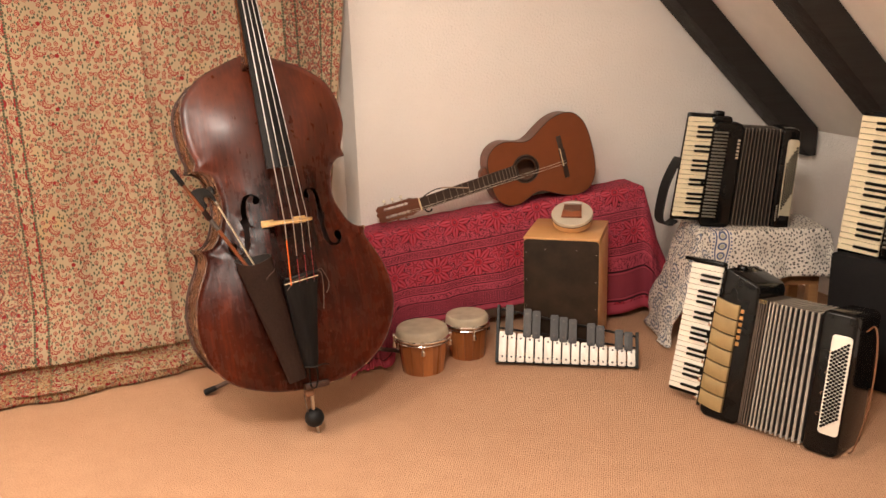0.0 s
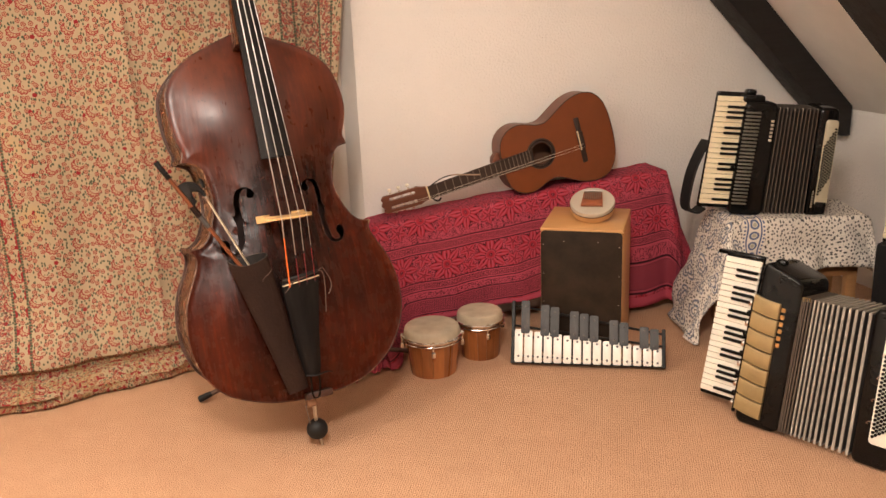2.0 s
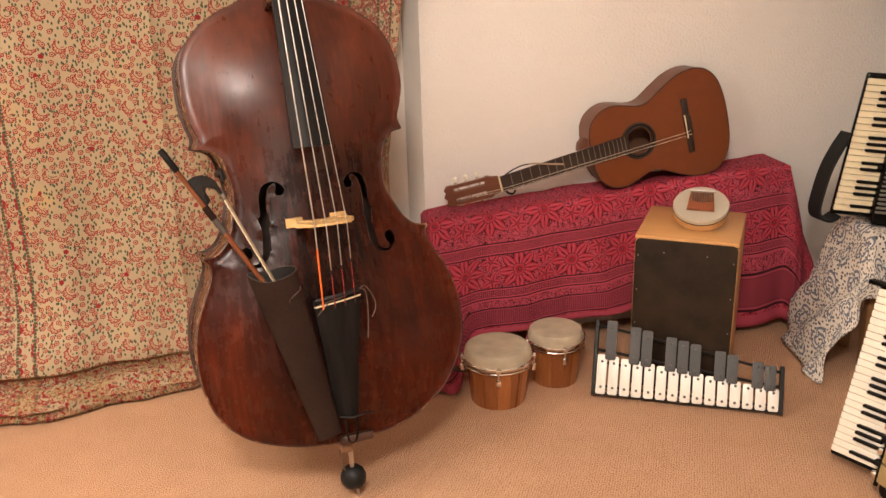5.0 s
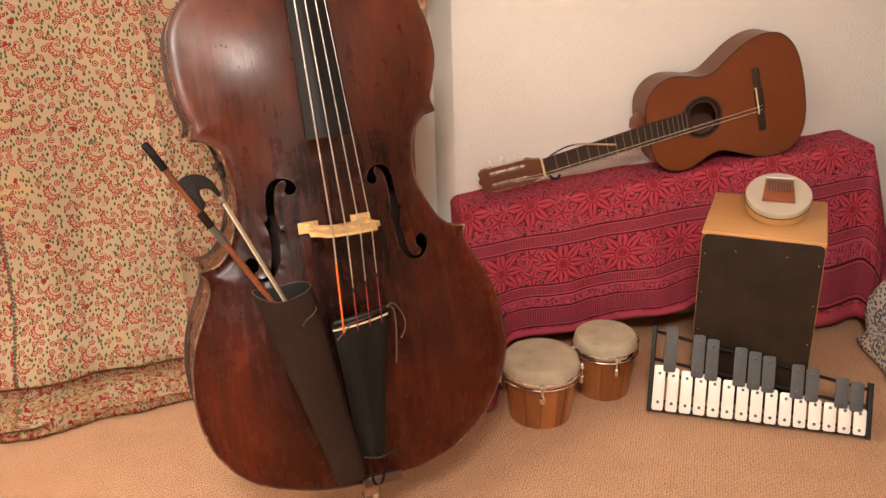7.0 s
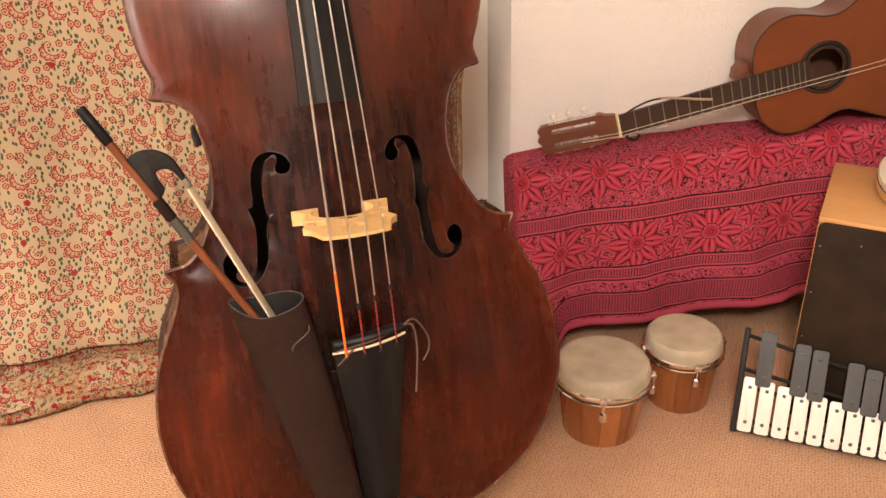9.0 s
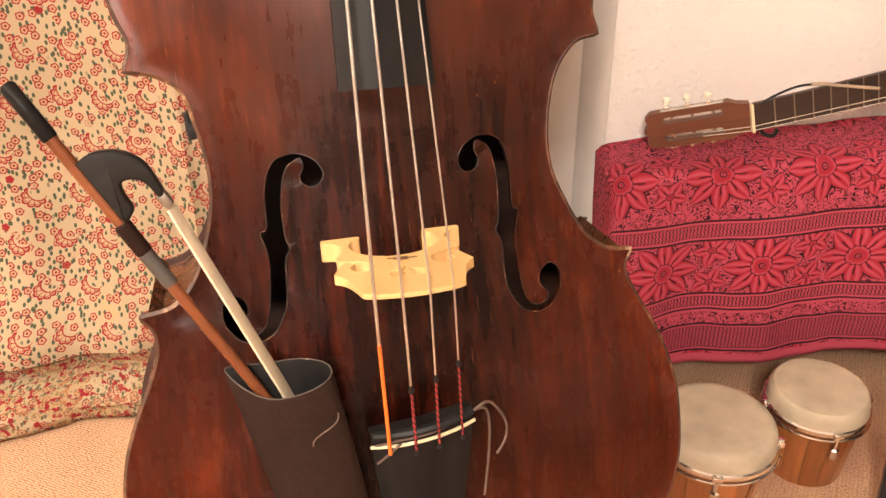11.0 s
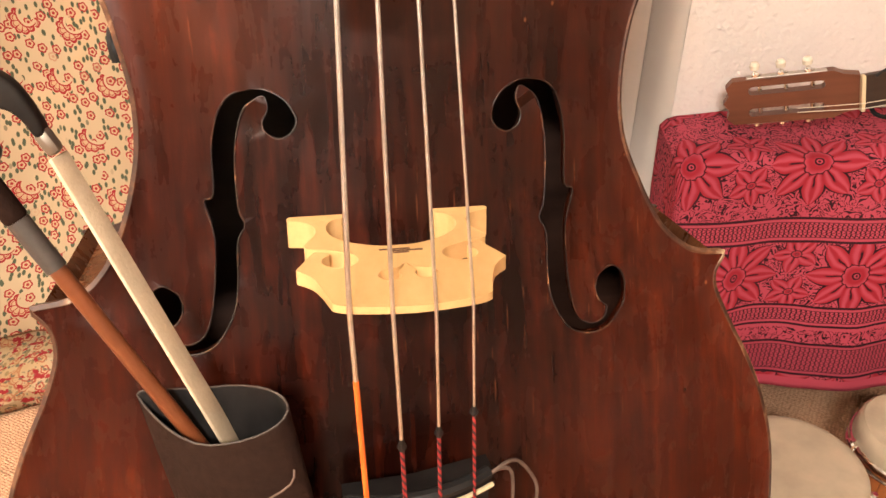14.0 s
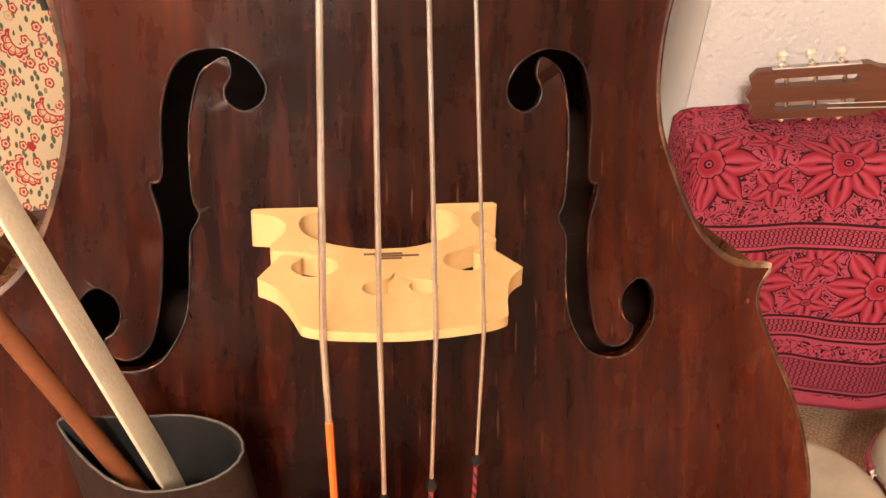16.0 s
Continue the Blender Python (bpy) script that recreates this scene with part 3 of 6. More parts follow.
def setting(name, geo, mat, m=None, label="", smooth=False, category=""):
    return tagged(part(name, geo, mat, None, "", smooth, m), label, category or name.split("_")[0], "", "structure")


setting("floor", box(7.2, 7.6, 0.1, (0.2, 1.6, -0.05)), M_CARPET, None, "ribbed beige boucle carpet over the whole floor", False, "carpet")
setting("wall_gable", box(3.6, 0.28, 2.5, (1.8, 0.14, 1.25)), M_WALL, WALL, "white woodchip wallpaper on the gable wall", False, "wall")
setting("wall_gable_left", box(1.6, 0.28, 2.5, (-2.45, 0.14, 1.25)), M_WALL, WALL, "white woodchip wallpaper beside the curtained niche", False, "wall")
setting("wall_niche", box(1.605, 0.18, 2.5, (-0.8475, 0.155, 1.25)), M_JAMB, WALL, "smooth white painted back of the niche", False, "wall")
splay = prism([(0.004, 0.0), (0.004, 0.20), (-0.0445, 0.20), (-0.0445, 0.062)], 0.0, 2.5)
setting("reveal", splay, M_JAMB, WALL, "smooth painted slanting reveal beside the curtain", False, "wall")
setting("lintel", box(1.59, 0.05, 0.30, (-0.85, 0.0265, 2.35)), M_WALL, WALL, "white wall over the curtained niche", False, "wall")
# two unseen walls, added to close the room and bounce light
setting("wall_left", box(0.1, 7.4, 2.5, (-3.2, -3.2, 1.25)), M_WALL, WALL, "unseen white side wall that closes the room", False, "wall")
setting("wall_back", box(7.0, 0.1, 2.5, (0.0, -5.6, 1.25)), M_WALL, WALL, "unseen white back wall that closes the room", False, "wall")
setting("knee_wall", box(0.12, 6.0, 0.765, (2.23, -2.86, 0.3825)), M_WALL, WALL, "low white knee wall under the roof slope", False, "wall")
RIDGE = 2.45


def slope_z(s):
    return 0.765 + (2.17 - s) * 0.99


s_top = 2.17 - (RIDGE - 0.765) / 0.99
roof = [(2.35, slope_z(2.35)), (s_top, RIDGE), (-3.3, RIDGE), (-3.3, RIDGE + 0.12), (s_top + 0.02, RIDGE + 0.12), (2.5, slope_z(2.5) + 0.14)]
ceil_geo = ([Vector((s, y, z)) for y in (0.28, -5.7) for s, z in roof],
            [tuple(range(6)), tuple(range(6, 12))[::-1]] + [(i, i + 6, (i + 1) % 6 + 6, (i + 1) % 6) for i in range(6)])
setting("ceiling", ceil_geo, M_JAMB, WALL, "white plastered ceiling sloping down to the knee wall", False, "ceiling")


def rafter(y0, y1, s_end, drop):
    """A squared rafter under the slope, its foot cut off plumb."""
    z_end = slope_z(s_end)
    side = [(s_top + 0.05, slope_z(s_top + 0.05) - 0.004), (s_end, z_end - 0.004), (s_end, z_end - drop * 0.78), (s_end - drop * 0.23, z_end - drop * 0.78), (s_top + 0.05, slope_z(s_top + 0.05) - drop)]
    g = prism([(s, z) for s, z in side], -y1, -y0, 0.006)
    g = ([Vector((p.x, -p.z, p.y)) for p in g[0]], [q[::-1] for q in g[1]])
    return setting("rafter", g, M_BEAM, WALL, "dark-stained squared roof rafter", True, "rafter")


rafter(-0.16, -0.02, 2.147, 0.172)
rafter(-0.92, -0.78, 2.147, 0.172)


# ---------------------------------------------------------------- double bass
OFF = -0.009   # the strings run a little off the middle
BASS = frame_of((-0.534, 2.828, 0.776), (0.8735, 0.4868, 0.0), (-0.157, 0.282, 0.9465))
# upper bout, waist and lower bout of each half, from the neck down; the old body is not quite even
RIGHT = ([(0.0, 0.500), (0.030, 0.492), (0.048, 0.481), (0.096, 0.464), (0.174, 0.428), (0.232, 0.380), (0.260, 0.315), (0.2675, 0.250), (0.258, 0.200), (0.2435, 0.158), (0.250, 0.129)],
         [(0.250, 0.129), (0.222, 0.122), (0.198, 0.092), (0.1865, 0.052), (0.183, 0.014), (0.185, -0.012), (0.190, -0.032), (0.200, -0.056), (0.211, -0.079), (0.224, -0.100), (0.243, -0.117), (0.260, -0.124), (0.280, -0.1255)],
         [(0.280, -0.1255), (0.2725, -0.141), (0.2740, -0.158), (0.288, -0.188), (0.306, -0.222), (0.321, -0.258), (0.334, -0.310), (0.337, -0.376), (0.329, -0.425), (0.308, -0.476), (0.275, -0.525), (0.235, -0.561), (0.175, -0.596), (0.100, -0.616), (0.0, -0.622)])
LEFT = ([(0.0, 0.500), (0.030, 0.494), (0.060, 0.484), (0.121, 0.459), (0.190, 0.425), (0.237, 0.380), (0.263, 0.333), (0.268, 0.280), (0.266, 0.232), (0.258, 0.186), (0.248, 0.154), (0.256, 0.128)],
        [(0.256, 0.128), (0.228, 0.122), (0.204, 0.104), (0.193, 0.064), (0.187, 0.027), (0.188, -0.010), (0.195, -0.042), (0.206, -0.074), (0.222, -0.104), (0.246, -0.125), (0.279, -0.131)],
        [(0.279, -0.131), (0.269, -0.143), (0.265, -0.157), (0.267, -0.176), (0.279, -0.206), (0.301, -0.250), (0.318, -0.297), (0.327, -0.353), (0.327, -0.405), (0.318, -0.455), (0.298, -0.503), (0.266, -0.543), (0.221, -0.575), (0.140, -0.605), (0.064, -0.619), (0.0, -0.622)])


def half_outline(runs, per=6):
    pts = []
    for seg in runs:
        pts += smooth_line([(x, y, 0) for x, y in seg], per)[:-1]
    return [(p.x, p.y) for p in pts] + [runs[-1][-1]]


OUTLINE = half_outline(RIGHT) + [(-x, y) for x, y in half_outline(LEFT)[-2:0:-1]]
OUT = np.array(OUTLINE)


def rim_gap(x, y):
    """How far a point of the plate lies from its rim."""
    a, b = OUT, np.roll(OUT, -1, axis=0)
    p = np.array((x, y))
    d = b - a
    t = np.clip(((p - a) * d).sum(1) / (d * d).sum(1), 0, 1)
    return float(np.sqrt((((a + d * t[:, None]) - p) ** 2).sum(1)).min())


def within(x, y, poly):
    a, b = poly, np.roll(poly, -1, axis=0)
    hit = ((a[:, 1] > y) != (b[:, 1] > y))
    with np.errstate(divide="ignore", invalid="ignore"):
        xs = a[:, 0] + (y - a[:, 1]) * (b[:, 0] - a[:, 0]) / (b[:, 1] - a[:, 1])
    return bool((hit & (x < xs)).sum() % 2)


def arch(d):
    return 0.046 * (1 - math.exp(-(max(d - 0.008, 0) / 0.100) ** 1.3)) - 0.0005 * math.exp(-((d - 0.014) / 0.008) ** 2)


F_HOLE = [(-0.105, 0.0345), (-0.093, 0.0340), (-0.080, 0.0270), (-0.073, 0.0170), (-0.072, 0.0100), (-0.076, 0.0030), (-0.085, -0.0010), (-0.094, 0.0030),
          (-0.0965, 0.0110), (-0.0920, 0.0200), (-0.0940, 0.0290), (-0.1020, 0.0260), (-0.1110, 0.0170), (-0.1180, -0.0120), (-0.1185, -0.0500),
          (-0.1145, -0.0620), (-0.1210, -0.0740), (-0.1230, -0.1010), (-0.1270, -0.1220), (-0.1390, -0.1420), (-0.1500, -0.1500), (-0.1650, -0.1530),
          (-0.1780, -0.1500), (-0.1870, -0.1420), (-0.1925, -0.1310), (-0.1930, -0.1170), (-0.1870, -0.1085), (-0.1790, -0.1065), (-0.1700, -0.1120),
          (-0.1680, -0.1210), (-0.1720, -0.1290), (-0.1775, -0.1330), (-0.1740, -0.1430), (-0.1620, -0.1455), (-0.1500, -0.1370), (-0.1420, -0.1100),
          (-0.1385, -0.0700), (-0.1440, -0.0460), (-0.1365, -0.0400), (-0.1350, -0.0050), (-0.1280, 0.0190), (-0.1180, 0.0305)]


def refine(poly):
    return [((p.x, p.y)) for p in smooth_line([(x, y, 0) for x, y in poly], 4, True)]


def hang(x, y):
    """The lower curl is a little longer and rounder than the upper one."""
    if y < -0.05:
        y -= (-0.05 - y) * 0.065
        d = Vector((x + 0.181, y + 0.121))
        if d.length < 0.024 and x < -0.166:
            x, y = x + d.x * 0.10, y + d.y * 0.12
    return x, y


HOLES = [refine([(side * x, y - 0.005 + y * 0.02) for x, y in (hang(*p) for p in F_HOLE)]) for side in (1, -1)]
HOLES[1] = [(x + (y + 0.008) * 0.060, y - max(0.0, min(0.008, (0.02 - y) * 0.10))) for x, y in HOLES[1]]   # the two were not cut alike


def top_plate():
    pts, edges = [], []

    def ring(poly):
        k = len(pts)
        pts.extend(Vector(p) for p in poly)
        edges.extend((k + i, k + (i + 1) % len(poly)) for i in range(len(poly)))

    ring(OUTLINE)
    for h in HOLES:
        ring(h)
    inner = OUT * 1.0
    for gap in (0.006, 0.013, 0.020, 0.030):
        k = len(OUTLINE)
        for i in range(k):
            a, b = inner[i - 1], inner[(i + 1) % k]
            t = (b - a) / np.linalg.norm(b - a)
            p = inner[i] + gap * np.array((t[1], -t[0]))
            if within(p[0], p[1], OUT) and rim_gap(*p) > gap * 0.85:
                pts.append(Vector((float(p[0]), float(p[1]))))
    holes_np = [np.array(h) for h in HOLES]
    y = -0.62
    row = 0
    while y < 0.46:
        x = -0.33 + (row % 2) * 0.009
        while x < 0.335:
            if within(x, y, OUT) and rim_gap(x, y) > 0.036:
                pts.append(Vector((x, y)))
            x += 0.018
        y += 0.018
        row += 1
    from mathutils import geometry
    co, _, faces, *_ = geometry.delaunay_2d_cdt(pts, edges, [], 0, 1e-6)
    keep = []
    for f in faces:
        cx, cy = sum(co[i].x for i in f) / 3, sum(co[i].y for i in f) / 3
        if within(cx, cy, OUT) and not any(within(cx, cy, h) for h in holes_np):
            keep.append(tuple(f))
    gaps = np.array([rim_gap(p.x, p.y) for p in co])
    hs = np.array([arch(g) if within(p.x, p.y, OUT) else 0.0 for g, p in zip(gaps, co)])
    n = len(co)
    # ease the creases out of the arching, leaving the rim and the channel as they are
    links = np.array([(f[i], f[(i + 1) % 3]) for f in faces for i in range(3)])
    free = np.clip((gaps - 0.035) / 0.03, 0, 1)
    for _ in range(10):
        total, weight = np.zeros(n), np.zeros(n)
        for a, b in ((0, 1), (1, 0)):
            np.add.at(total, links[:, a], hs[links[:, b]])
            np.add.at(weight, links[:, a], 1.0)
        hs = hs + free * 0.7 * (total / np.maximum(weight, 1) - hs)
    hs = [float(h) for h in hs]
    vs = [Vector((p.x, p.y, h)) for p, h in zip(co, hs)] + [Vector((p.x, p.y, h - 0.009)) for p, h in zip(co, hs)]
    count = {}
    for f in keep:
        for i in range(3):
            e = (f[i], f[(i + 1) % 3])
            count[e] = count.get(e, 0) + 1
    fs = list(keep) + [tuple(i + n for i in f[::-1]) for f in keep]
    fs += [(b, a, a + n, b + n) for a, b in count if (b, a) not in count]
    return vs, fs


def offset_outline(gap):
    out = []
    k = len(OUT)
    for i in range(k):
        a, b = OUT[i - 1], OUT[(i + 1) % k]
        t = (b - a) / np.linalg.norm(b - a)
        out.append((float(OUT[i][0] + gap * t[1]), float(OUT[i][1] - gap * t[0])))
    return out


def rib_depth(y):
    return 0.185 if y < 0.1 else 0.185 - (y - 0.1) * 0.09


def behind(x, y):
    """Where a point of the front's outline lies on the back, which is a little larger and sits higher."""
    return x * (1.012 if x < 0 else 1.07), y + 0.014 - 0.0286 * x


def band(outline, z0, z1, t):
    """A wall from the front's outline to the back; z1 may depend on y."""
    k = len(outline)
    inner = offset_outline(t)
    vs = []
    for ring, z in ((outline, z0), (outline, None), (inner, None), (inner, z0)):
        vs += [Vector((x, y, z)) if z is not None else Vector((*behind(x, y), z1(y))) for x, y in ring]
    fs = []
    for r in range(4):
        for i in range(k):
            a, b = r * k + i, r * k + (i + 1) % k
            c, d = ((r + 1) % 4) * k + (i + 1) % k, ((r + 1) % 4) * k + i
            fs.append((a, b, c, d))
    return vs, fs


bass = thing("double_bass", BASS, "old dark red-brown varnished double bass leaning back on its stand", "double bass")
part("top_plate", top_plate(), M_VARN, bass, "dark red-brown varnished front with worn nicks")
part("ribs", band(offset_outline(0.007), -0.0085, lambda y: -rib_depth(y), 0.011), M_RIB, bass, "lighter brown varnished sides")
back_rim = offset_outline(0.0)
k = len(back_rim)
back_geo = ([Vector((*behind(x, y), -rib_depth(y) - dz)) for dz in (0.0, 0.008) for x, y in back_rim],
            [tuple(range(k)), tuple(range(k, 2 * k))[::-1]] + [(i, i + k, (i + 1) % k + k, (i + 1) % k) for i in range(k)])
# coloured dark to put shade behind the sound holes
part("back", back_geo, M_BLOCK, bass, "flat back, dark brown for the shade inside the body", False)
# worn pale rim along the edge of the front
edge_path = [(x, y, -0.0045) for x, y in offset_outline(-0.0006)]
part("edge_binding", tube(edge_path, 0.0042, 6, True), M_EDGE, bass, "rubbed pale edge of the front")

for h in HOLES:
    part("hole_edge", tube([(x, y, arch(rim_gap(x, y)) - 0.0004) for x, y in h], 0.0008, 5, True), M_HOLE, bass, "pale worn edge of the sound hole")

# neck, pegbox and fingerboard
def board_h(y):
    """Height of the fingerboard's face over the plate's rim."""
    return 0.132 - (y - 0.092) * 0.088


fb_v, fb_f = [], []
ys = steps(0.092, 0.965, 12)
for y in ys:
    w = 0.046 - (y - 0.092) / 0.873 * 0.024
    for j in range(9):
        a = -1 + 2 * j / 8
        fb_v.append(Vector((OFF + w * a, y, board_h(y) - 0.012 * a * a * (w / 0.045))))
    for a in (1, -1):
        fb_v.append(Vector((OFF + w * a, y, board_h(y) - 0.012 * (w / 0.045) - 0.013)))
for i in range(len(ys) - 1):
    for j in range(11):
        fb_f.append((i * 11 + j, i * 11 + (j + 1) % 11, (i + 1) * 11 + (j + 1) % 11, (i + 1) * 11 + j))
fb_f += [tuple(range(11)), tuple((len(ys) - 1) * 11 + j for j in range(11))[::-1]]
part("fingerboard", (fb_v, fb_f), M_EBONY, bass, "black ebony fingerboard")
nk_v, nk_f = [], []
ys2 = [0.440, 0.462, 0.480, 0.50, 0.54, 0.60, 0.72, 0.84, 0.975]
dp = [0.150, 0.140, 0.12, 0.085, 0.062, 0.050, 0.042, 0.040, 0.040]
for y, d in zip(ys2, dp):
    w = 0.044 - (y - 0.44) / 0.53 * 0.021
    top = board_h(y) - 0.0245
    for j in range(13):
        a = math.pi * j / 12
        nk_v.append(Vector((OFF + w * math.cos(a), y, top - d * math.sin(a) ** 0.8)))
for i in range(len(ys2) - 1):
    for j in range(13):
        nk_f.append((i * 13 + j, i * 13 + (j + 1) % 13, (i + 1) * 13 + (j + 1) % 13, (i + 1) * 13 + j))
nk_f += [tuple(range(13)), tuple((len(ys2) - 1) * 13 + j for j in range(13))[::-1]]
part("neck", (nk_v, nk_f), M_RIB, bass, "brown varnished neck")
part("nut", box(0.046, 0.012, 0.012, (OFF, 0.971, board_h(0.971) - 0.002), 0.003), M_EBONY, bass)
peg = smooth_line([(0, 0.97, 0.035), (0, 1.08, 0.02), (0, 1.18, -0.005), (0, 1.26, -0.045), (0, 1.28, -0.095), (0, 1.235, -0.115), (0, 1.215, -0.085)], 5)
part("pegbox", tube(peg, [0.026 - 0.008 * i / len(peg) for i in range(len(peg))], 12), M_RIB, bass, "brown scroll above the pegbox")

# bridge: cut from one board, its face turned to the fingerboard
BR_Y = -0.074
BR_RUNS = [[(0.0, 0.0585), (0.0110, 0.0580), (0.0215, 0.0545), (0.0330, 0.0480), (0.0425, 0.0380), (0.0465, 0.0280), (0.0468, 0.0180), (0.0430, 0.0095), (0.0350, 0.0060)],  # arch and round cut over the foot
           [(0.0350, 0.0060), (0.0335, 0.0035), (0.0340, 0.0)], [(0.0340, 0.0), (0.0730, 0.0)], [(0.0730, 0.0), (0.0748, 0.0020), (0.0740, 0.0050)],
           [(0.0740, 0.0050), (0.0630, 0.0090), (0.0565, 0.0160), (0.0545, 0.0240), (0.0560, 0.0340), (0.0605, 0.0430)],
           [(0.0605, 0.0430), (0.0632, 0.0490), (0.0622, 0.0545), (0.0580, 0.0568)],
           [(0.0580, 0.0568), (0.0480, 0.0590), (0.0400, 0.0635), (0.0335, 0.0670), (0.0292, 0.0725), (0.0285, 0.0800), (0.0325, 0.0865), (0.0400, 0.0895), (0.0475, 0.0870), (0.0520, 0.0805), (0.0515, 0.0730), (0.0470, 0.0675), (0.0500, 0.0635), (0.0570, 0.0615)],
           [(0.0570, 0.0615), (0.0620, 0.0720), (0.0685, 0.0865)],
           [(0.0685, 0.0865), (0.0690, 0.0890), (0.0640, 0.0945), (0.0585, 0.1030), (0.0545, 0.1150), (0.0515, 0.1270), (0.0495, 0.1365)],
           [(0.0495, 0.1365), (0.0475, 0.1405), (0.0380, 0.1455), (0.0180, 0.1495), (0.0, 0.1510)]]
half_r = []
for run in BR_RUNS:
    run3 = [(x, z, 0) for x, z in run]
    pts3 = smooth_line(run3, 4) if len(run) > 2 else [Vector(p) for p in run3]
    half_r += [(p.x, p.y) for p in pts3][:-1]
half_r.append((0.0, 0.1510))
br_line = half_r + [(-x, z) for x, z in half_r[-2:0:-1]]
br_holes = []
for s_ in (1, -1):
    lobe = [(0.0008, 0.0872), (0.0042, 0.0940), (0.0100, 0.0968), (0.0168, 0.0988), (0.0195, 0.1050), (0.0168, 0.1112), (0.0112, 0.1132), (0.0060, 0.1108), (0.0042, 0.1050), (0.0058, 0.1000), (0.0032, 0.0960), (0.0012, 0.0912)]
    br_holes.append([(s_ * p.x + 0.0015, p.y) for p in smooth_line([(x, z, 0) for x, z in lobe], 2, True)])


def plate_with_holes(outline, holes, thickness):
    """A board in x, y with holes; thickness(y) -> half thickness along z."""
    from mathutils import geometry
    pts, edges = [], []
    for poly in (outline, *holes):
        k = len(pts)
        pts.extend(Vector(p) for p in poly)
        edges.extend((k + i, k + (i + 1) % len(poly)) for i in range(len(poly)))
    co, _, faces, *_ = geometry.delaunay_2d_cdt(pts, edges, [], 0, 1e-6)
    o_np, h_np = np.array(outline), [np.array(h) for h in holes]
    keep = []
    for f in faces:
        cx, cy = sum(co[i].x for i in f) / 3, sum(co[i].y for i in f) / 3
        if within(cx, cy, o_np) and not any(within(cx, cy, h) for h in h_np):
            keep.append(tuple(f))
    n = len(co)
    vs = [Vector((p.x, p.y, thickness(p.y))) for p in co] + [Vector((p.x, p.y, -thickness(p.y))) for p in co]
    seen_edges = {(f[i], f[(i + 1) % 3]) for f in keep for i in range(3)}
    fs = keep + [tuple(i + n for i in f[::-1]) for f in keep]
    fs += [(b, a, a + n, b + n) for a, b in seen_edges if (b, a) not in seen_edges]
    return vs, fs


bridge_m = Matrix.Translation((OFF, BR_Y, 0.036)) @ pose(0, 0, 0, 97, 0, 0)
bridge = part("bridge", plate_with_holes(br_line, br_holes, lambda z: 0.0115 - 0.0092 * max(0, min(1, z / 0.149)) ** 0.65), M_MAPLE, bass, "pale maple bridge with cut-outs", True, bridge_m)

def br_half(z):
    return 0.0115 - 0.0092 * max(0, min(1, z / 0.149)) ** 0.65


for bx, bz, bl in ((-0.003, 0.0655, 0.021), (0.004, 0.0685, 0.024), (0.001, 0.0715, 0.011)):
    part("stamp_bar", box(bl, 0.0017, 0.0006, (bx, bz, -br_half(bz) - 0.0002)), M_INK, bridge, "small dark stamped bar")

# tailpiece with its cord and saddle
tp_v, tp_f = [], []
for y, w, h in ((-0.262, 0.056, 0.104), (-0.30, 0.054, 0.100), (-0.38, 0.044, 0.088), (-0.46, 0.036, 0.076), (-0.53, 0.031, 0.064), (-0.555, 0.026, 0.060)):
    for j in range(9):
        a = -1 + 2 * j / 8
        tp_v.append(Vector((OFF + w * a, y, h - 0.016 * a * a)))
    for a in (1, 0, -1):
        tp_v.append(Vector((OFF + w * a, y, h - 0.034 + 0.006 * (1 - a * a))))
for i in range(5):
    for j in range(12):
        tp_f.append((i * 12 + j, i * 12 + (j + 1) % 12, (i + 1) * 12 + (j + 1) % 12, (i + 1) * 12 + j))
tp_f += [tuple(range(12)), tuple(5 * 12 + j for j in range(12))[::-1]]


def tp_shift(p):
    """The tailpiece hangs a little askew under the strings."""
    g = max(0.0, min(1.0, (p[1] + 0.575) / 0.30))
    return Vector((p[0] + 0.008 * g, p[1] + g * (0.11 * (p[0] - OFF) + 0.004), p[2]))


tp_v = [tp_shift(p) for p in tp_v]
tailpiece = part("tailpiece", (tp_v, tp_f), M_EBONY, bass, "black ebony tailpiece")
fret_arc = [tp_shift((OFF + 0.057 * a, -0.277, 0.1065 - 0.0165 * a * a)) for a in steps(-1, 1, 11)]
part("tail_fret", tube(fret_arc, 0.0020, 6), M_BONE, tailpiece, "ivory-coloured strip across the tailpiece")
part("tail_cord", tube(smooth_line([(0.012, -0.545, 0.05), (0.013, -0.59, 0.035), (0.008, -0.622, 0.020), (-0.008, -0.622, 0.020), (-0.013, -0.59, 0.035), (-0.012, -0.545, 0.05)], 5), 0.003, 6), M_BLACK, bass)
M_WEDGE = wood("wedge_brown", (0.13, 0.055, 0.025), (0.24, 0.11, 0.05), (0.1, 1, 1), 0.5)
part("saddle", box(0.085, 0.022, 0.030, (0.012, -0.618, 0.006), 0.005), M_BLOCK, bass, "brown wooden saddle block")
part("end_block", box(0.030, 0.026, 0.030, (-0.012, -0.640, -0.012), 0.006), M_WEDGE, bass, "brown wooden wedge below the saddle")
part("endpin", tube([(0.0, -0.64, -0.02), (0.004, -0.71, -0.052), (0.016, -0.77, -0.080), (0.022, -0.803, -0.0955)], [0.007, 0.0055, 0.0048, 0.003], 10), M_STEEL, bass, "steel endpin")
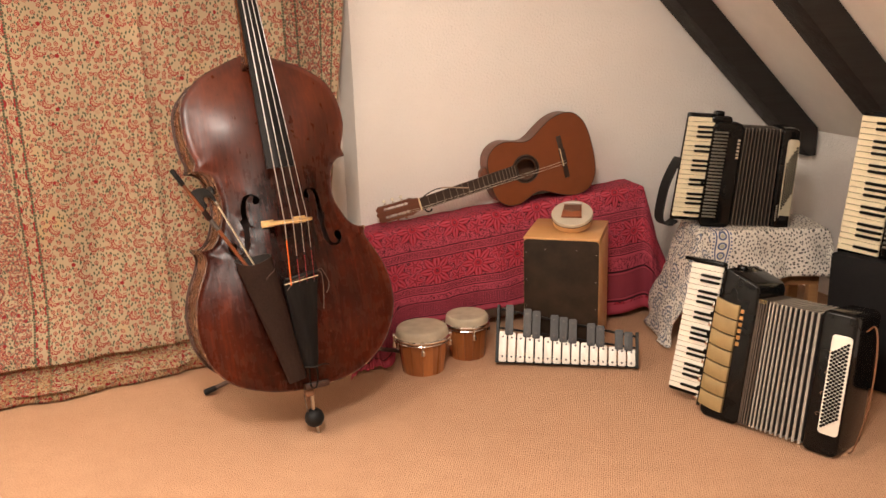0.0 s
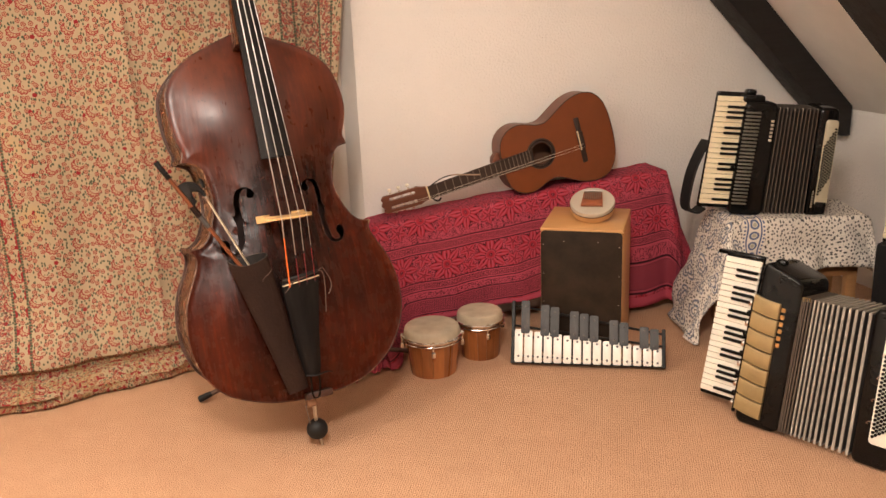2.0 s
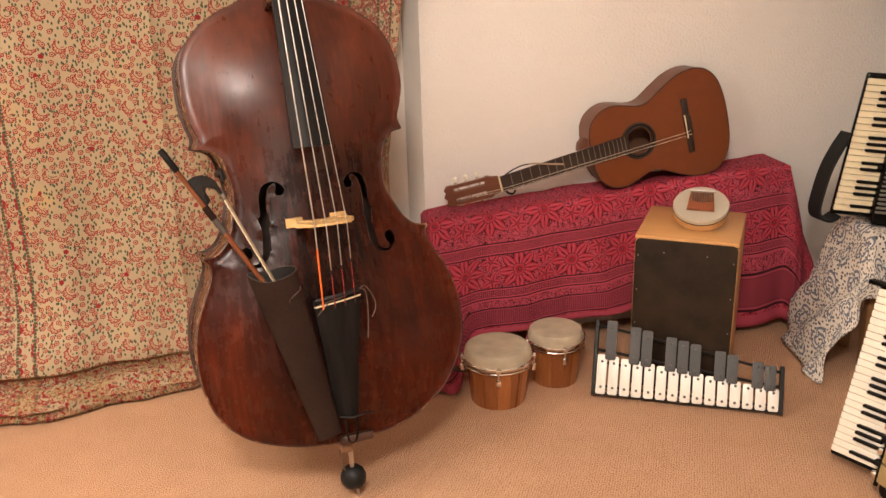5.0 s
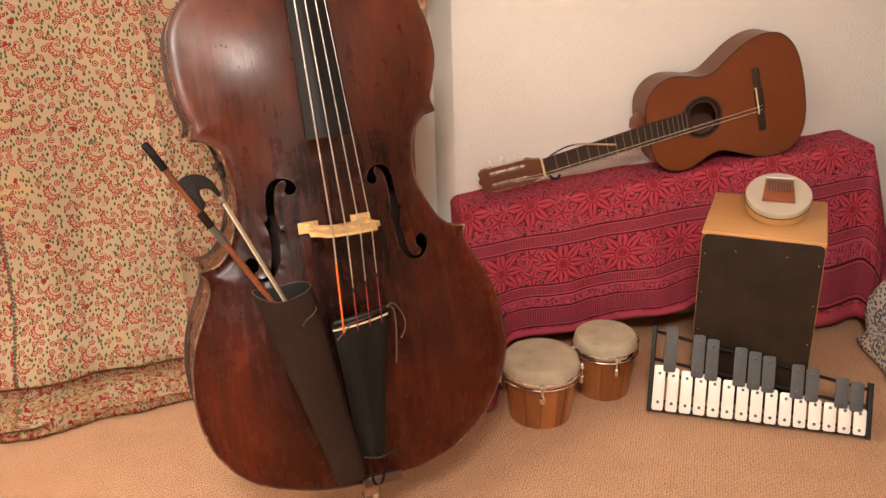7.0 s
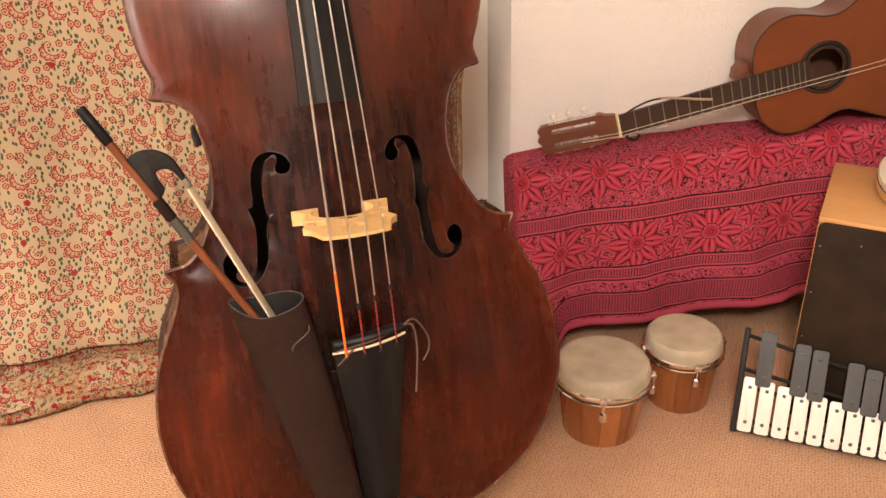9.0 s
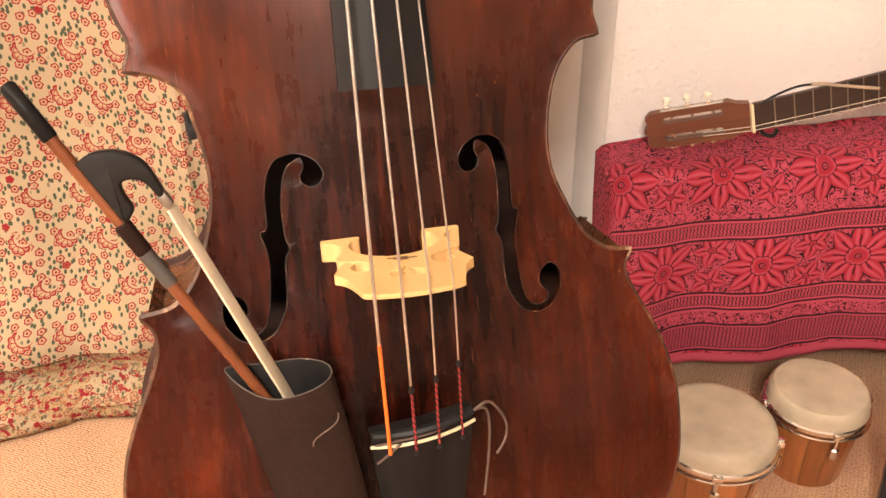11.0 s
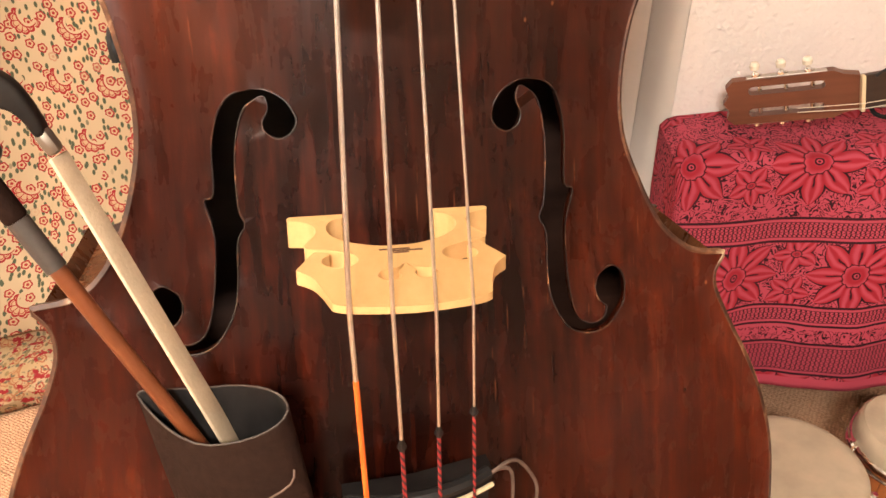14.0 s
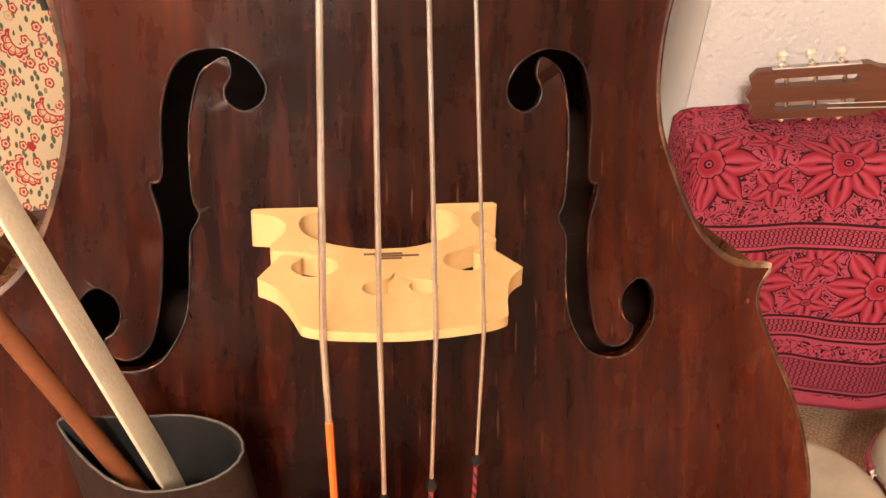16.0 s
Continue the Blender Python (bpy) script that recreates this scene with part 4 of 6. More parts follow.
part("endpin_ball", moved(lathe([(0.006, 0.034), (0.018, 0.029), (0.028, 0.019), (0.033, 0.005), (0.032, -0.008), (0.025, -0.021), (0.014, -0.029), (0.005, -0.031)], 24), Matrix.Translation((0.006, -0.732, -0.062)) @ pose(0, 0, 0, -65)), M_RUBBER, bass, "black rubber ball on the endpin")

# strings
M_BRAID = Mat("silk_red_black", 0.7)
_x, _y, _z = M_BRAID.xyz(M_BRAID.coords())
M_BRAID.colour(M_BRAID.mix(((_y * 900.0) + (_x * 1400.0)).sin().below(-0.1, 0.4), (0.36, 0.020, 0.022), (0.03, 0.012, 0.014)))
M_BRAID = M_BRAID.m
for i, (xb, xn, xt, r) in enumerate(((-0.0392, -0.0165, -0.038, 0.0017), (-0.0140, -0.0058, -0.011, 0.0014), (0.0118, 0.0048, 0.014, 0.0012), (0.0350, 0.0150, 0.041, 0.0010))):
    zb = 0.1868 - 0.0050 * (xb / 0.04) ** 2
    yb = BR_Y - 0.0185
    tail = tp_shift((OFF + xt, -0.285, 0.1075 - 0.016 * (xt / 0.057) ** 2))
    top = Vector((OFF + xb, yb, zb))
    nutp = Vector((OFF + xn, 0.970, board_h(0.970) + 0.006))
    s = part("string", tube([nutp, top, tail], r, 8), M_STEEL, bass, "steel-wound string")
    a = top.lerp(tail, (0.27, 0.60, 0.56, 0.50)[i])
    if i == 0:
        part("winding", tube([a, tail], r + 0.0003, 8), M_ORANGE, s, "orange silk winding")
    else:
        part("winding", tube([a, tail], r + 0.0002, 8), M_BRAID, s, "red and black silk winding")
        part("knot", tube([a.lerp(top, 0.09), a.lerp(top, 0.03), a], [r, r + 0.0022, r + 0.0008], 8), M_RUBBER, s, "black thread knot")
    part("string_hole", moved(lathe([(0.0032, 0), (0.0030, 0.0012), (0.0008, 0.0014)], 10), Matrix.Translation(tail + Vector((0, -0.004, -0.0012)))), M_RUBBER, tailpiece)
arc = [tp_shift((OFF + 0.052 * a, -0.262, 0.1130 - 0.0160 * a * a)) for a in steps(-1, 1, 13)]
part("tail_pad", tube(arc, 0.0052, 8), M_RUBBER, tailpiece, "black pad along the tailpiece's upper end")
for path in ([(0.045, -0.262, 0.098), (0.062, -0.270, 0.085), (0.070, -0.300, 0.066), (0.070, -0.340, 0.055), (0.064, -0.385, 0.052)],
             [(0.045, -0.262, 0.100), (0.060, -0.258, 0.095), (0.074, -0.272, 0.078), (0.090, -0.300, 0.062), (0.091, -0.322, 0.056), (0.080, -0.338, 0.056)],
             [(-0.062, -0.276, 0.092), (-0.045, -0.272, 0.101), (0.0, -0.268, 0.111), (0.044, -0.262, 0.099)],
             [(-0.036, -0.274, 0.106), (-0.052, -0.290, 0.095), (-0.060, -0.298, 0.088)]):
    part("lace", tube(smooth_line([tp_shift(p) for p in path], 5), 0.0015, 6), M_LACE, tailpiece, "thin grey-brown leather lace tied to the tailpiece")
part("tail_tie", tube(smooth_line([(-0.03, -0.55, 0.058), (0.0, -0.556, 0.066), (0.03, -0.552, 0.062), (0.055, -0.558, 0.045)], 4), 0.0022, 6), M_RUBBER, tailpiece, "black cord round the tailpiece's lower end")
part("endpin_wire", tube([(-0.030, -0.645, -0.01), (-0.018, -0.70, -0.045), (-0.008, -0.722, -0.062)], 0.0022, 6), M_LACE, bass, "cord from the wedge to the endpin ball")


# ---------------------------------------------------------------- leather quiver and bow
quiver = thing("bow_quiver", BASS, "dark brown leather bow quiver tied beside the bass's tailpiece", "quiver")
top_c, low_c = Vector((-0.138, -0.188, 0.094)), Vector((-0.064, -0.585, 0.076))
along = (low_c - top_c).normalized()
side = Vector((0.90, 0.10, 0.42)).normalized()
side = (side - along * side.dot(along)).normalized()
outw = along.cross(side) * -1
if outw.z < 0:
    outw = -outw
flat = Vector((0.98, 0.19, 0.02))
q_v, q_f = [], []
n_r, n_a = 15, 28
for shell in (0, 1):
    for i in range(n_r):
        t = i / (n_r - 1)
        c = top_c.lerp(low_c, t)
        sd = side.lerp(flat, min(1, t * 1.6)).normalized()
        ow = sd.cross(along)
        ow = ow if ow.z > 0 else -ow
        hw = 0.0535 - 0.023 * t - 0.0016 * shell
        hd = 0.0205 - 0.0045 * t - 0.0016 * shell
        for j in range(n_a):
            a = 2 * math.pi * j / n_a
            lift = 0.020 * math.cos(a) ** 2 * (math.cos(a) < 0) * (1 - t) ** 8
            cx_, sy_ = math.cos(a), math.sin(a)
            if cx_ < 0:
                g = (1 - t) ** 2
                sy_ = sy_ * (1 - g) + g * math.copysign(1 - abs(cx_) ** 1.6, sy_)
                cx_ *= 1 + 0.16 * g
            q_v.append(c + sd * (hw * cx_) + ow * (hd * sy_) + along * ((0.012 * math.sin(a) - lift) * (1 - t) ** 6))
for shell in (0, 1):
    for i in range(n_r - 1):
        for j in range(n_a):
            b0 = shell * n_r * n_a
            f = (b0 + i * n_a + j, b0 + i * n_a + (j + 1) % n_a, b0 + (i + 1) * n_a + (j + 1) % n_a, b0 + (i + 1) * n_a + j)
            q_f.append(f if shell == 0 else f[::-1])
outer_f = [f for f in q_f if max(f) < n_r * n_a] + [tuple((n_r - 1) * n_a + j for j in range(n_a))]
outer = part("body", (q_v[:n_r * n_a], outer_f), M_LEATHER, quiver, "dark brown leather tube")
inner_v = q_v[n_r * n_a:]
part("lining", (inner_v, [tuple(i - n_r * n_a for i in f) for f in q_f if min(f) >= n_r * n_a]), M_LINING, quiver, "grey lining inside the mouth")
rim_v = [q_v[j].lerp(inner_v[j], 0.5) for j in range(n_a)]
part("rim", tube(rim_v, 0.0009, 6, True), M_CUT, quiver, "pale cut edge of the mouth")
slit = [top_c.lerp(low_c, 0.10 + 0.070 * t) + side * (0.050 - 0.030 * t + 0.006 * math.sin(t * 6)) + outw * (0.0210 * math.sqrt(max(0, 1 - ((0.050 - 0.03 * t) / 0.054) ** 2)) + 0.0005) for t in steps(0, 1, 8)]
part("slit", tube(slit, 0.0008, 5), M_LACE, quiver, "pale slit in the leather")

b_end, b_mouth = Vector((-0.344, 0.124, 0.101)), Vector((-0.176, -0.178, 0.083))
bd_ = (b_mouth - b_end).normalized()
be_ = Vector((0.873, 0.485, 0.0))
be_ = (be_ - bd_ * be_.dot(bd_)).normalized()
BOW = BASS @ axes(b_end, bd_, be_, bd_.cross(be_))
bow = thing("bow", BOW, "brown wooden bass bow with black frog standing in the quiver", "bow")
part("stick", tube([(0.050, 0, 0), (0.20, 0, 0), (0.36, 0, 0.0), (0.49, 0.0, 0.0)], [0.0062, 0.0060, 0.0058, 0.0055], 12), M_BOWST, bow, "reddish brown stick")
part("grip_end", tube([(0.0, 0, 0), (0.003, 0, 0), (0.057, 0, 0), (0.059, 0, 0)], [0.0055, 0.0078, 0.0078, 0.0070], 12), M_EBONY, bow, "black turned end")
part("leather_wrap", tube([(0.156, 0, 0), (0.158, 0, 0), (0.189, 0, 0), (0.191, 0, 0)], [0.0068, 0.0085, 0.0082, 0.0066], 12), M_LEATHER, bow, "dark leather wrap")
part("silver_wrap", tube([(0.191, 0, 0), (0.230, 0, 0)], [0.0076, 0.0074], 12), M_SILVER, bow, "grey wire wrap")
frog_line = [(0.109, 0.004), (0.109, 0.022), (0.118, 0.040), (0.132, 0.052), (0.151, 0.059), (0.176, 0.059), (0.192, 0.056), (0.192, 0.049), (0.176, 0.048), (0.164, 0.044), (0.156, 0.034), (0.157, 0.026), (0.172, 0.022), (0.187, 0.021), (0.195, 0.010), (0.195, 0.004)]
part("frog", prism([(p.x, p.y) for p in smooth_line([(0.088 + (x - 0.109) * 0.80, y * 0.89, 0) for x, y in frog_line], 3)], -0.009, 0.009, 0.003, 3), M_EBONY, bow, "black ebony frog")
part("ferrule", box(0.018, 0.010, 0.0155, (0.160, 0.0465, 0), 0.004), M_FRET, bow, "silver ferrule")
part("hair", join(*[moved(box(0.27, 0.0032, 0.018, (0, 0, 0), 0.0012), Matrix.Translation((0.304, 0.0300, 0)) @ pose(0, 0, 0, 0, 0, -6.8) @ pose(0, 0, 0, 25, 0, 0))]), M_HAIR, bow, "pale horsehair")


# ---------------------------------------------------------------- stand behind the bass
stand = thing("bass_stand", Matrix.Identity(4), "folding steel bass stand with black rubber feet behind the bass", "stand")
hub = Vector((-0.52, 3.14, 0.155))
for f in (Vector((-0.905, 3.006, 0.016)), Vector((-0.18, 3.36, 0.016))):
    part("leg", tube([f, f.lerp(hub, 0.5), hub], 0.0085, 10), M_LACE, stand, "grey-brown steel leg")
    d = (hub - f).normalized()
    part("foot", tube([f - d * 0.012, f - d * 0.004, f + d * 0.030, f + d * 0.036], [0.010, 0.0125, 0.0105, 0.0085], 12), M_RUBBER, stand, "black rubber foot")
part("post", tube([hub, (-0.585, 3.12, 0.82)], 0.010, 10), M_LACE, stand)
arm_w = [BASS @ Vector(p) for p in ((-0.05, 0.078, -0.195), (-0.17, 0.078, -0.19), (-0.200, 0.078, -0.17), (-0.203, 0.078, -0.06), (-0.203, 0.066, -0.035), (-0.201, 0.052, -0.035))]
part("arm", tube(smooth_line([(-0.585, 3.12, 0.82)] + [tuple(p) for p in arm_w], 4), 0.006, 8), M_RUBBER, stand, "black coated hook round the bass's waist")


# ---------------------------------------------------------------- bench with its cloth
def bench_top(s):
    return 0.478 + 0.085 * s


bench = thing("bench", WALL, "low wooden bench hidden under a pink printed cloth", "bench")
bs0, bs1, bd = -0.005, 1.24, 0.150
bench_geo = [Vector((s, y, z)) for s in (bs0, bs1) for y in (-0.012, -bd) for z in (bench_top(s) - 0.035, bench_top(s) - 0.006)]
part("seat", (bench_geo, [(0, 1, 3, 2), (4, 6, 7, 5), (0, 4, 5, 1), (2, 3, 7, 6), (0, 2, 6, 4), (1, 5, 7, 3)]), M_STOOL, bench, "", False)
for s in (bs0 + 0.05, bs1 - 0.05):
    for y in (-0.04, -bd + 0.025):
        part("leg", box(0.035, 0.035, bench_top(s) - 0.035, (s, y, (bench_top(s) - 0.035) / 2), 0.004), M_STEEL, bench, "", False)


def bench_cloth(u, v):
    """u along the bench, v from the wall over the top and down the front."""
    s, d = u, v
    if d > 0.45:   # the fall is longer at the high end
        w = max(0.0, min(1.0, (u - 0.72) / 0.25))
        low = max(0.0, min(1.0, (0.12 - u) / 0.13))
        d = 0.45 + (d - 0.45) * (1 + 1.15 * w * w * (3 - 2 * w) + 2.6 * low * low * (3 - 2 * low))
    ox = max(bs0 - s, 0) + max(s - bs1, 0)
    side = -1 if s < bs0 else 1
    oy = max(d - bd, 0)
    drop = math.hypot(ox, oy)
    cs, cd = min(max(s, bs0), bs1), min(d, bd)
    z = bench_top(cs) + 0.004
    wave = noise.noise(Vector((u * 7, v * 3, 0))) * 0.02 + noise.noise(Vector((u * 18, v * 6, 4))) * 0.006
    if drop > 0:
        nx, ny = ox / drop, oy / drop
        r = 0.012
        arc = r * math.pi / 2
        if drop < arc:
            a = drop / r
            out, down = r * math.sin(a), r * (1 - math.cos(a))
        else:
            out, down = r + (drop - arc) * (0.10 + (0.20 if side > 0 else -0.13) * nx), r + (drop - arc) * 0.985
        k = min(1, drop / 0.25)
        fold = k * (wave * 1.3 + 0.012 * math.sin(u * 23 + 2 * math.sin(v * 5)))
        z -= down
        cs += side * nx * out + 0.3 * fold * (1 - nx) * 0.5
        cd += ny * out + fold * 0.8 + 0.006
        if z < 0.008:
            cd += (0.008 - z) * 0.75
            cs += side * nx * (0.008 - z) * 0.6
            z = 0.008 + 0.010 * abs(math.sin(u * 40 + v * 25))
    else:
        z += wave * 0.35 + 0.004
    return cs, -max(cd, 0.004), max(z, 0.006)


geo, uv = sheet(bench_cloth, steps(-0.52, 1.66, 150), steps(-0.004, 0.572, 66))
cloth = thick(part("tablecloth", geo, M_PINK, None, "", True, WALL, uv), 0.0012)
tagged(cloth, "pink and black block-printed cotton cloth draped over the bench", "tablecloth")


# ---------------------------------------------------------------- curtain
def curtain_pt(u, v):
    """u along the wall, v up from the hem."""
    s = u
    z = v
    k = max(0, min(1, (z - 0.05) / 0.5))
    d = 0.055 + 0.024 * math.sin(u * 15 + 0.9 * math.sin(u * 5 + z)) * (0.35 + 0.65 * min(1, z / 1.6))
    d += 0.020 * noise.noise(Vector((u * 3.0, z * 1.1, 2))) + 0.010 * noise.noise(Vector((u * 11, z * 2.2, 5))) + 0.004 * noise.noise(Vector((u * 26, z * 9, 7)))
    # a fold line across, where it was laid up for storing
    d += 0.004 * math.exp(-((z - 0.72) / 0.015) ** 2) + (0.007 * math.exp(-((u + 0.805) / 0.010) ** 2) - (0.012 * (1 - math.exp(-(u + 0.80) / 0.03)) * math.exp(-(u + 0.80) / 0.12) if u > -0.80 else 0.0))
    low = 1 - k
    d += low * low * (0.05 + max(0.0, min(1.0, (-u - 0.62) / 0.6)) * 0.165)
    left = max(0.0, min(1.0, (-u - 0.5) / 0.5))
    d += (0.030 * math.exp(-((z - 0.17) / 0.06) ** 2) - 0.052 * math.exp(-((z - 0.092) / 0.020) ** 2)) * (0.4 + 0.6 * left)
    if z < 0.085:
        q = 1 - z / 0.085
        d += (0.018 + 0.012 * left) * q * (0.80 + 0.5 * noise.noise(Vector((u * 6, 1, 3)))) + 0.026 * math.sin(q * 3.1) * (0.5 + noise.noise(Vector((u * 6, q * 5 + u * 4, 6))))
        z = 0.006 + max(z, 0) * 0.9 + 0.030 * abs(noise.noise(Vector((u * 8 + v * 40, v * 30, 8)))) * (1 - q)
    if u > -0.16 and z < 1.5:
        s += (u + 0.16) * -0.72 * min(1.0, max(0.0, 1.42 - z) / 0.75)
    return s, -d, z


geo, uv = sheet(curtain_pt, steps(-1.95, -0.030, 170), [0, 0.012, 0.026, 0.04, 0.055, 0.07, 0.085] + steps(0.10, 2.1, 84))
cols = 170
for j in range(len(uv) // cols - 2, -1, -1):
    for i in range(j * cols, (j + 1) * cols):
        uv[i] = (uv[i][0], uv[i + cols][1] - min(0.060, (geo[0][i] - geo[0][i + cols]).length))
curtain = thick(part("curtain", geo, M_CURT, None, "", True, WALL, uv), 0.0012)
tagged(curtain, "beige cotton curtain with small red flowers, pooling on the carpet", "curtain")
rod = thing("curtain_rod", WALL, "plain round rod that carries the curtain", "curtain rod")
part("bar", tube([(-2.05, -0.06, 2.115), (0.03, -0.06, 2.115)], 0.012, 12), M_BRASS, rod)
for sx in (-2.0, 0.02):
    part("bracket", box(0.02, 0.07, 0.03, (sx, -0.034, 2.115), 0.003), M_BRASS, rod)


# ---------------------------------------------------------------- guitar on the bench
GX = Vector((0.928, 0.294, 0.229)).normalized()
NUT = WALL @ Vector((0.226, -0.142, 0.591))
GUITAR = frame_of(NUT, GX, (-0.285 + 0.045, 0.163 - 0.19, 0.97)) @ pose(0.005, 0, 0)
G_HALF = [(0.318, 0.0), (0.320, 0.055), (0.334, 0.098), (0.368, 0.128), (0.412, 0.138), (0.455, 0.128), (0.497, 0.114), (0.535, 0.116), (0.585, 0.143), (0.640, 0.170), (0.695, 0.180), (0.745, 0.168), (0.780, 0.128), (0.796, 0.070), (0.800, 0.0)]
g_line = [(p.x, p.y) for p in smooth_line([(x, y, 0) for x, y in G_HALF], 4)]
g_out = g_line + [(x, -y) for x, y in g_line[-2:0:-1]]
guitar = thing("guitar", GUITAR, "classical guitar with cedar top and two strings, leaning on the wall", "guitar")
hole = [(0.482 + 0.0430 * math.cos(2 * math.pi * i / 32), 0.0430 * math.sin(2 * math.pi * i / 32)) for i in range(32)]
sb = plate_with_holes(g_out, [hole], lambda y: 0.0015)
part("soundboard", moved(sb, Matrix.Translation((0, 0, -0.0095))), M_CEDAR, guitar, "orange-brown cedar top")
k = len(g_out)
inner_g = [(0.57 + (x - 0.57) * 0.985, y * 0.982) for x, y in g_out]
side_v = [Vector((x, y, z)) for ring, z in ((g_out, -0.011), (g_out, -0.109), (inner_g, -0.109), (inner_g, -0.011)) for x, y in ring]
side_f = [(r * k + i, r * k + (i + 1) % k, ((r + 1) % 4) * k + (i + 1) % k, ((r + 1) % 4) * k + i) for r in range(4) for i in range(k)]
part("sides", (side_v, side_f), M_MAHOG, guitar, "dark mahogany sides")
part("back", prism(g_out, -0.113, -0.1095), M_GBACK, guitar, "plain brown back seen through the soundhole", False)
part("binding", tube([(x, y, -0.0095) for x, y in g_out], 0.0022, 6, True), M_ROSE, guitar)
for r, mm in ((0.0465, M_ROSE), (0.0525, M_EBONY), (0.0590, M_ROSE)):
    part("rosette", tube([(0.482 + r * math.cos(2 * math.pi * i / 40), r * math.sin(2 * math.pi * i / 40), -0.0085) for i in range(40)], [0.0032 if mm is M_ROSE else 0.0026] * 40, 6, True), mm, guitar, "dark inlaid ring round the soundhole")
band_ring = [(0.482 + 0.0600 * math.cos(2 * math.pi * i / 40), 0.0600 * math.sin(2 * math.pi * i / 40)) for i in range(40)]
band_hole = [(0.482 + 0.0440 * math.cos(2 * math.pi * i / 40), 0.0440 * math.sin(2 * math.pi * i / 40)) for i in range(40)]
part("rosette", moved(plate_with_holes(band_ring, [band_hole], lambda y: 0.0004), Matrix.Translation((0, 0, -0.0077))), M_ROSE, guitar, "dark inlaid band round the soundhole")
part("heel", prism([(0.285, 0.018), (0.322, 0.018), (0.322, 0.052), (0.312, 0.056), (0.292, 0.040)], -0.075, -0.030, 0.004), M_MAHOG, guitar, "reddish brown neck heel")
board = [(0.0, -0.026), (0.446, -0.031), (0.446, 0.031), (0.0, 0.026)]
fretboard = part("fretboard", prism(board, -0.0075, -0.001, 0.0008), M_ROSE, guitar, "dark rosewood fretboard", False)
for i in range(1, 20):
    x = 0.65 * (1 - 2 ** (-i / 12))
    if x < 0.443:
        hw = 0.0255 + x / 0.446 * 0.005
        part("fret", box(0.0018, 2 * hw, 0.0016, (x, 0, -0.0004)), M_FRET, fretboard, "", False)
neck_v, neck_f = [], []
for x, d in ((-0.004, 0.020), (0.15, 0.021), (0.28, 0.024), (0.31, 0.050), (0.328, 0.085)):
    w = 0.026 + max(x, 0) * 0.011
    for j in range(9):
        a = math.pi * j / 8
        neck_v.append(Vector((x, w * math.cos(a), -0.0075 - d * math.sin(a))))
for i in range(4):
    for j in range(9):
        neck_f.append((i * 9 + j, i * 9 + (j + 1) % 9, (i + 1) * 9 + (j + 1) % 9, (i + 1) * 9 + j))
neck_f += [tuple(range(9)), tuple(36 + j for j in range(9))[::-1]]
part("neck", (neck_v, neck_f), M_MAHOG, guitar)
part("nut", box(0.0055, 0.054, 0.010, (-0.003, 0, -0.0015), 0.001), M_BONE, guitar, "ivory nut")
head_m = Matrix.Translation((-0.005, 0, -0.006)) @ pose(0, 0, 0, 0, 0, 180) @ pose(0, 0, 0, 0, 12, 0)
slot = lambda y: rounded(0.105, 0.0125, 0.006, 4, 0.098, y)
head_out = [(0.0, -0.026), (0.022, -0.030), (0.034, -0.036), (0.172, -0.034), (0.182, -0.024), (0.178, -0.012), (0.186, 0.0), (0.178, 0.012), (0.182, 0.024), (0.172, 0.034), (0.034, 0.036), (0.022, 0.030), (0.0, 0.026)]
head = part("headstock", moved(plate_with_holes(head_out, [slot(0.017), slot(-0.017)], lambda y: 0.009), Matrix.Translation((0, 0, -0.010))), M_MAHOG, guitar, "slotted mahogany headstock", False, head_m)
UP_SIDE = -1   # the head is turned over, so its upper edge is at minus y
for sy in (1, -1):
    part("tuner_plate", box(0.110, 0.0025, 0.013, (0.098, sy * 0.0355, -0.010), 0.0008), M_NICKEL, head, "", False)
    for xx in (0.062, 0.098, 0.134):
        part("tuner", join(tube([(xx, sy * 0.009, -0.009), (xx, sy * 0.040, -0.009)], 0.0032, 8), moved(lathe([(0.003, 0), (0.0055, 0.002), (0.0055, 0.008), (0.003, 0.010)], 12), Matrix.Translation((xx + 0.006, sy * 0.038, -0.014)))), M_CHROME, head, "nickel tuning machine")
        part("tuner_button", moved(lathe([(0.002, 0), (0.0065, 0.002), (0.0075, 0.009), (0.005, 0.013)], 12), Matrix.Translation((xx + 0.006, sy * (0.042 if sy == UP_SIDE else 0.034), -0.018 if sy == UP_SIDE else -0.030)) @ pose(0, 0, 0, -sy * 90)), M_PEARL, head, "cream tuning button")
tie = part("bridge", join(box(0.026, 0.070, 0.009, (0.657, 0, -0.004), 0.003), box(0.022, 0.185, 0.005, (0.657, 0, -0.006), 0.002)), M_ROSE, guitar, "dark tie bridge")
part("saddle", box(0.003, 0.078, 0.012, (0.648, 0, -0.001), 0.0008), M_BONE, tie, "ivory saddle")
for y0, y1 in ((-0.0215, -0.029), (-0.0135, -0.0175)):
    part("string", tube([(-0.09, y0 * 0.8, -0.012), (-0.003, y0, 0.0042), (0.648, y1, 0.0060), (0.666, y1, -0.001)], 0.0006, 6), M_PEARL, guitar, "nylon string")
lace = smooth_line([(0.012, 0.024, 0.004), (0.03, 0.033, 0.004), (0.075, 0.041, 0.002), (0.115, 0.037, 0.004), (0.15, 0.026, 0.006), (0.19, 0.012, 0.005), (0.215, 0.004, 0.005)], 5)
cord = tagged(part("cord", tube(lace[:14], 0.0022, 6), M_RUBBER, None, "", True, GUITAR), "black cord tied round the guitar's neck", "cord")
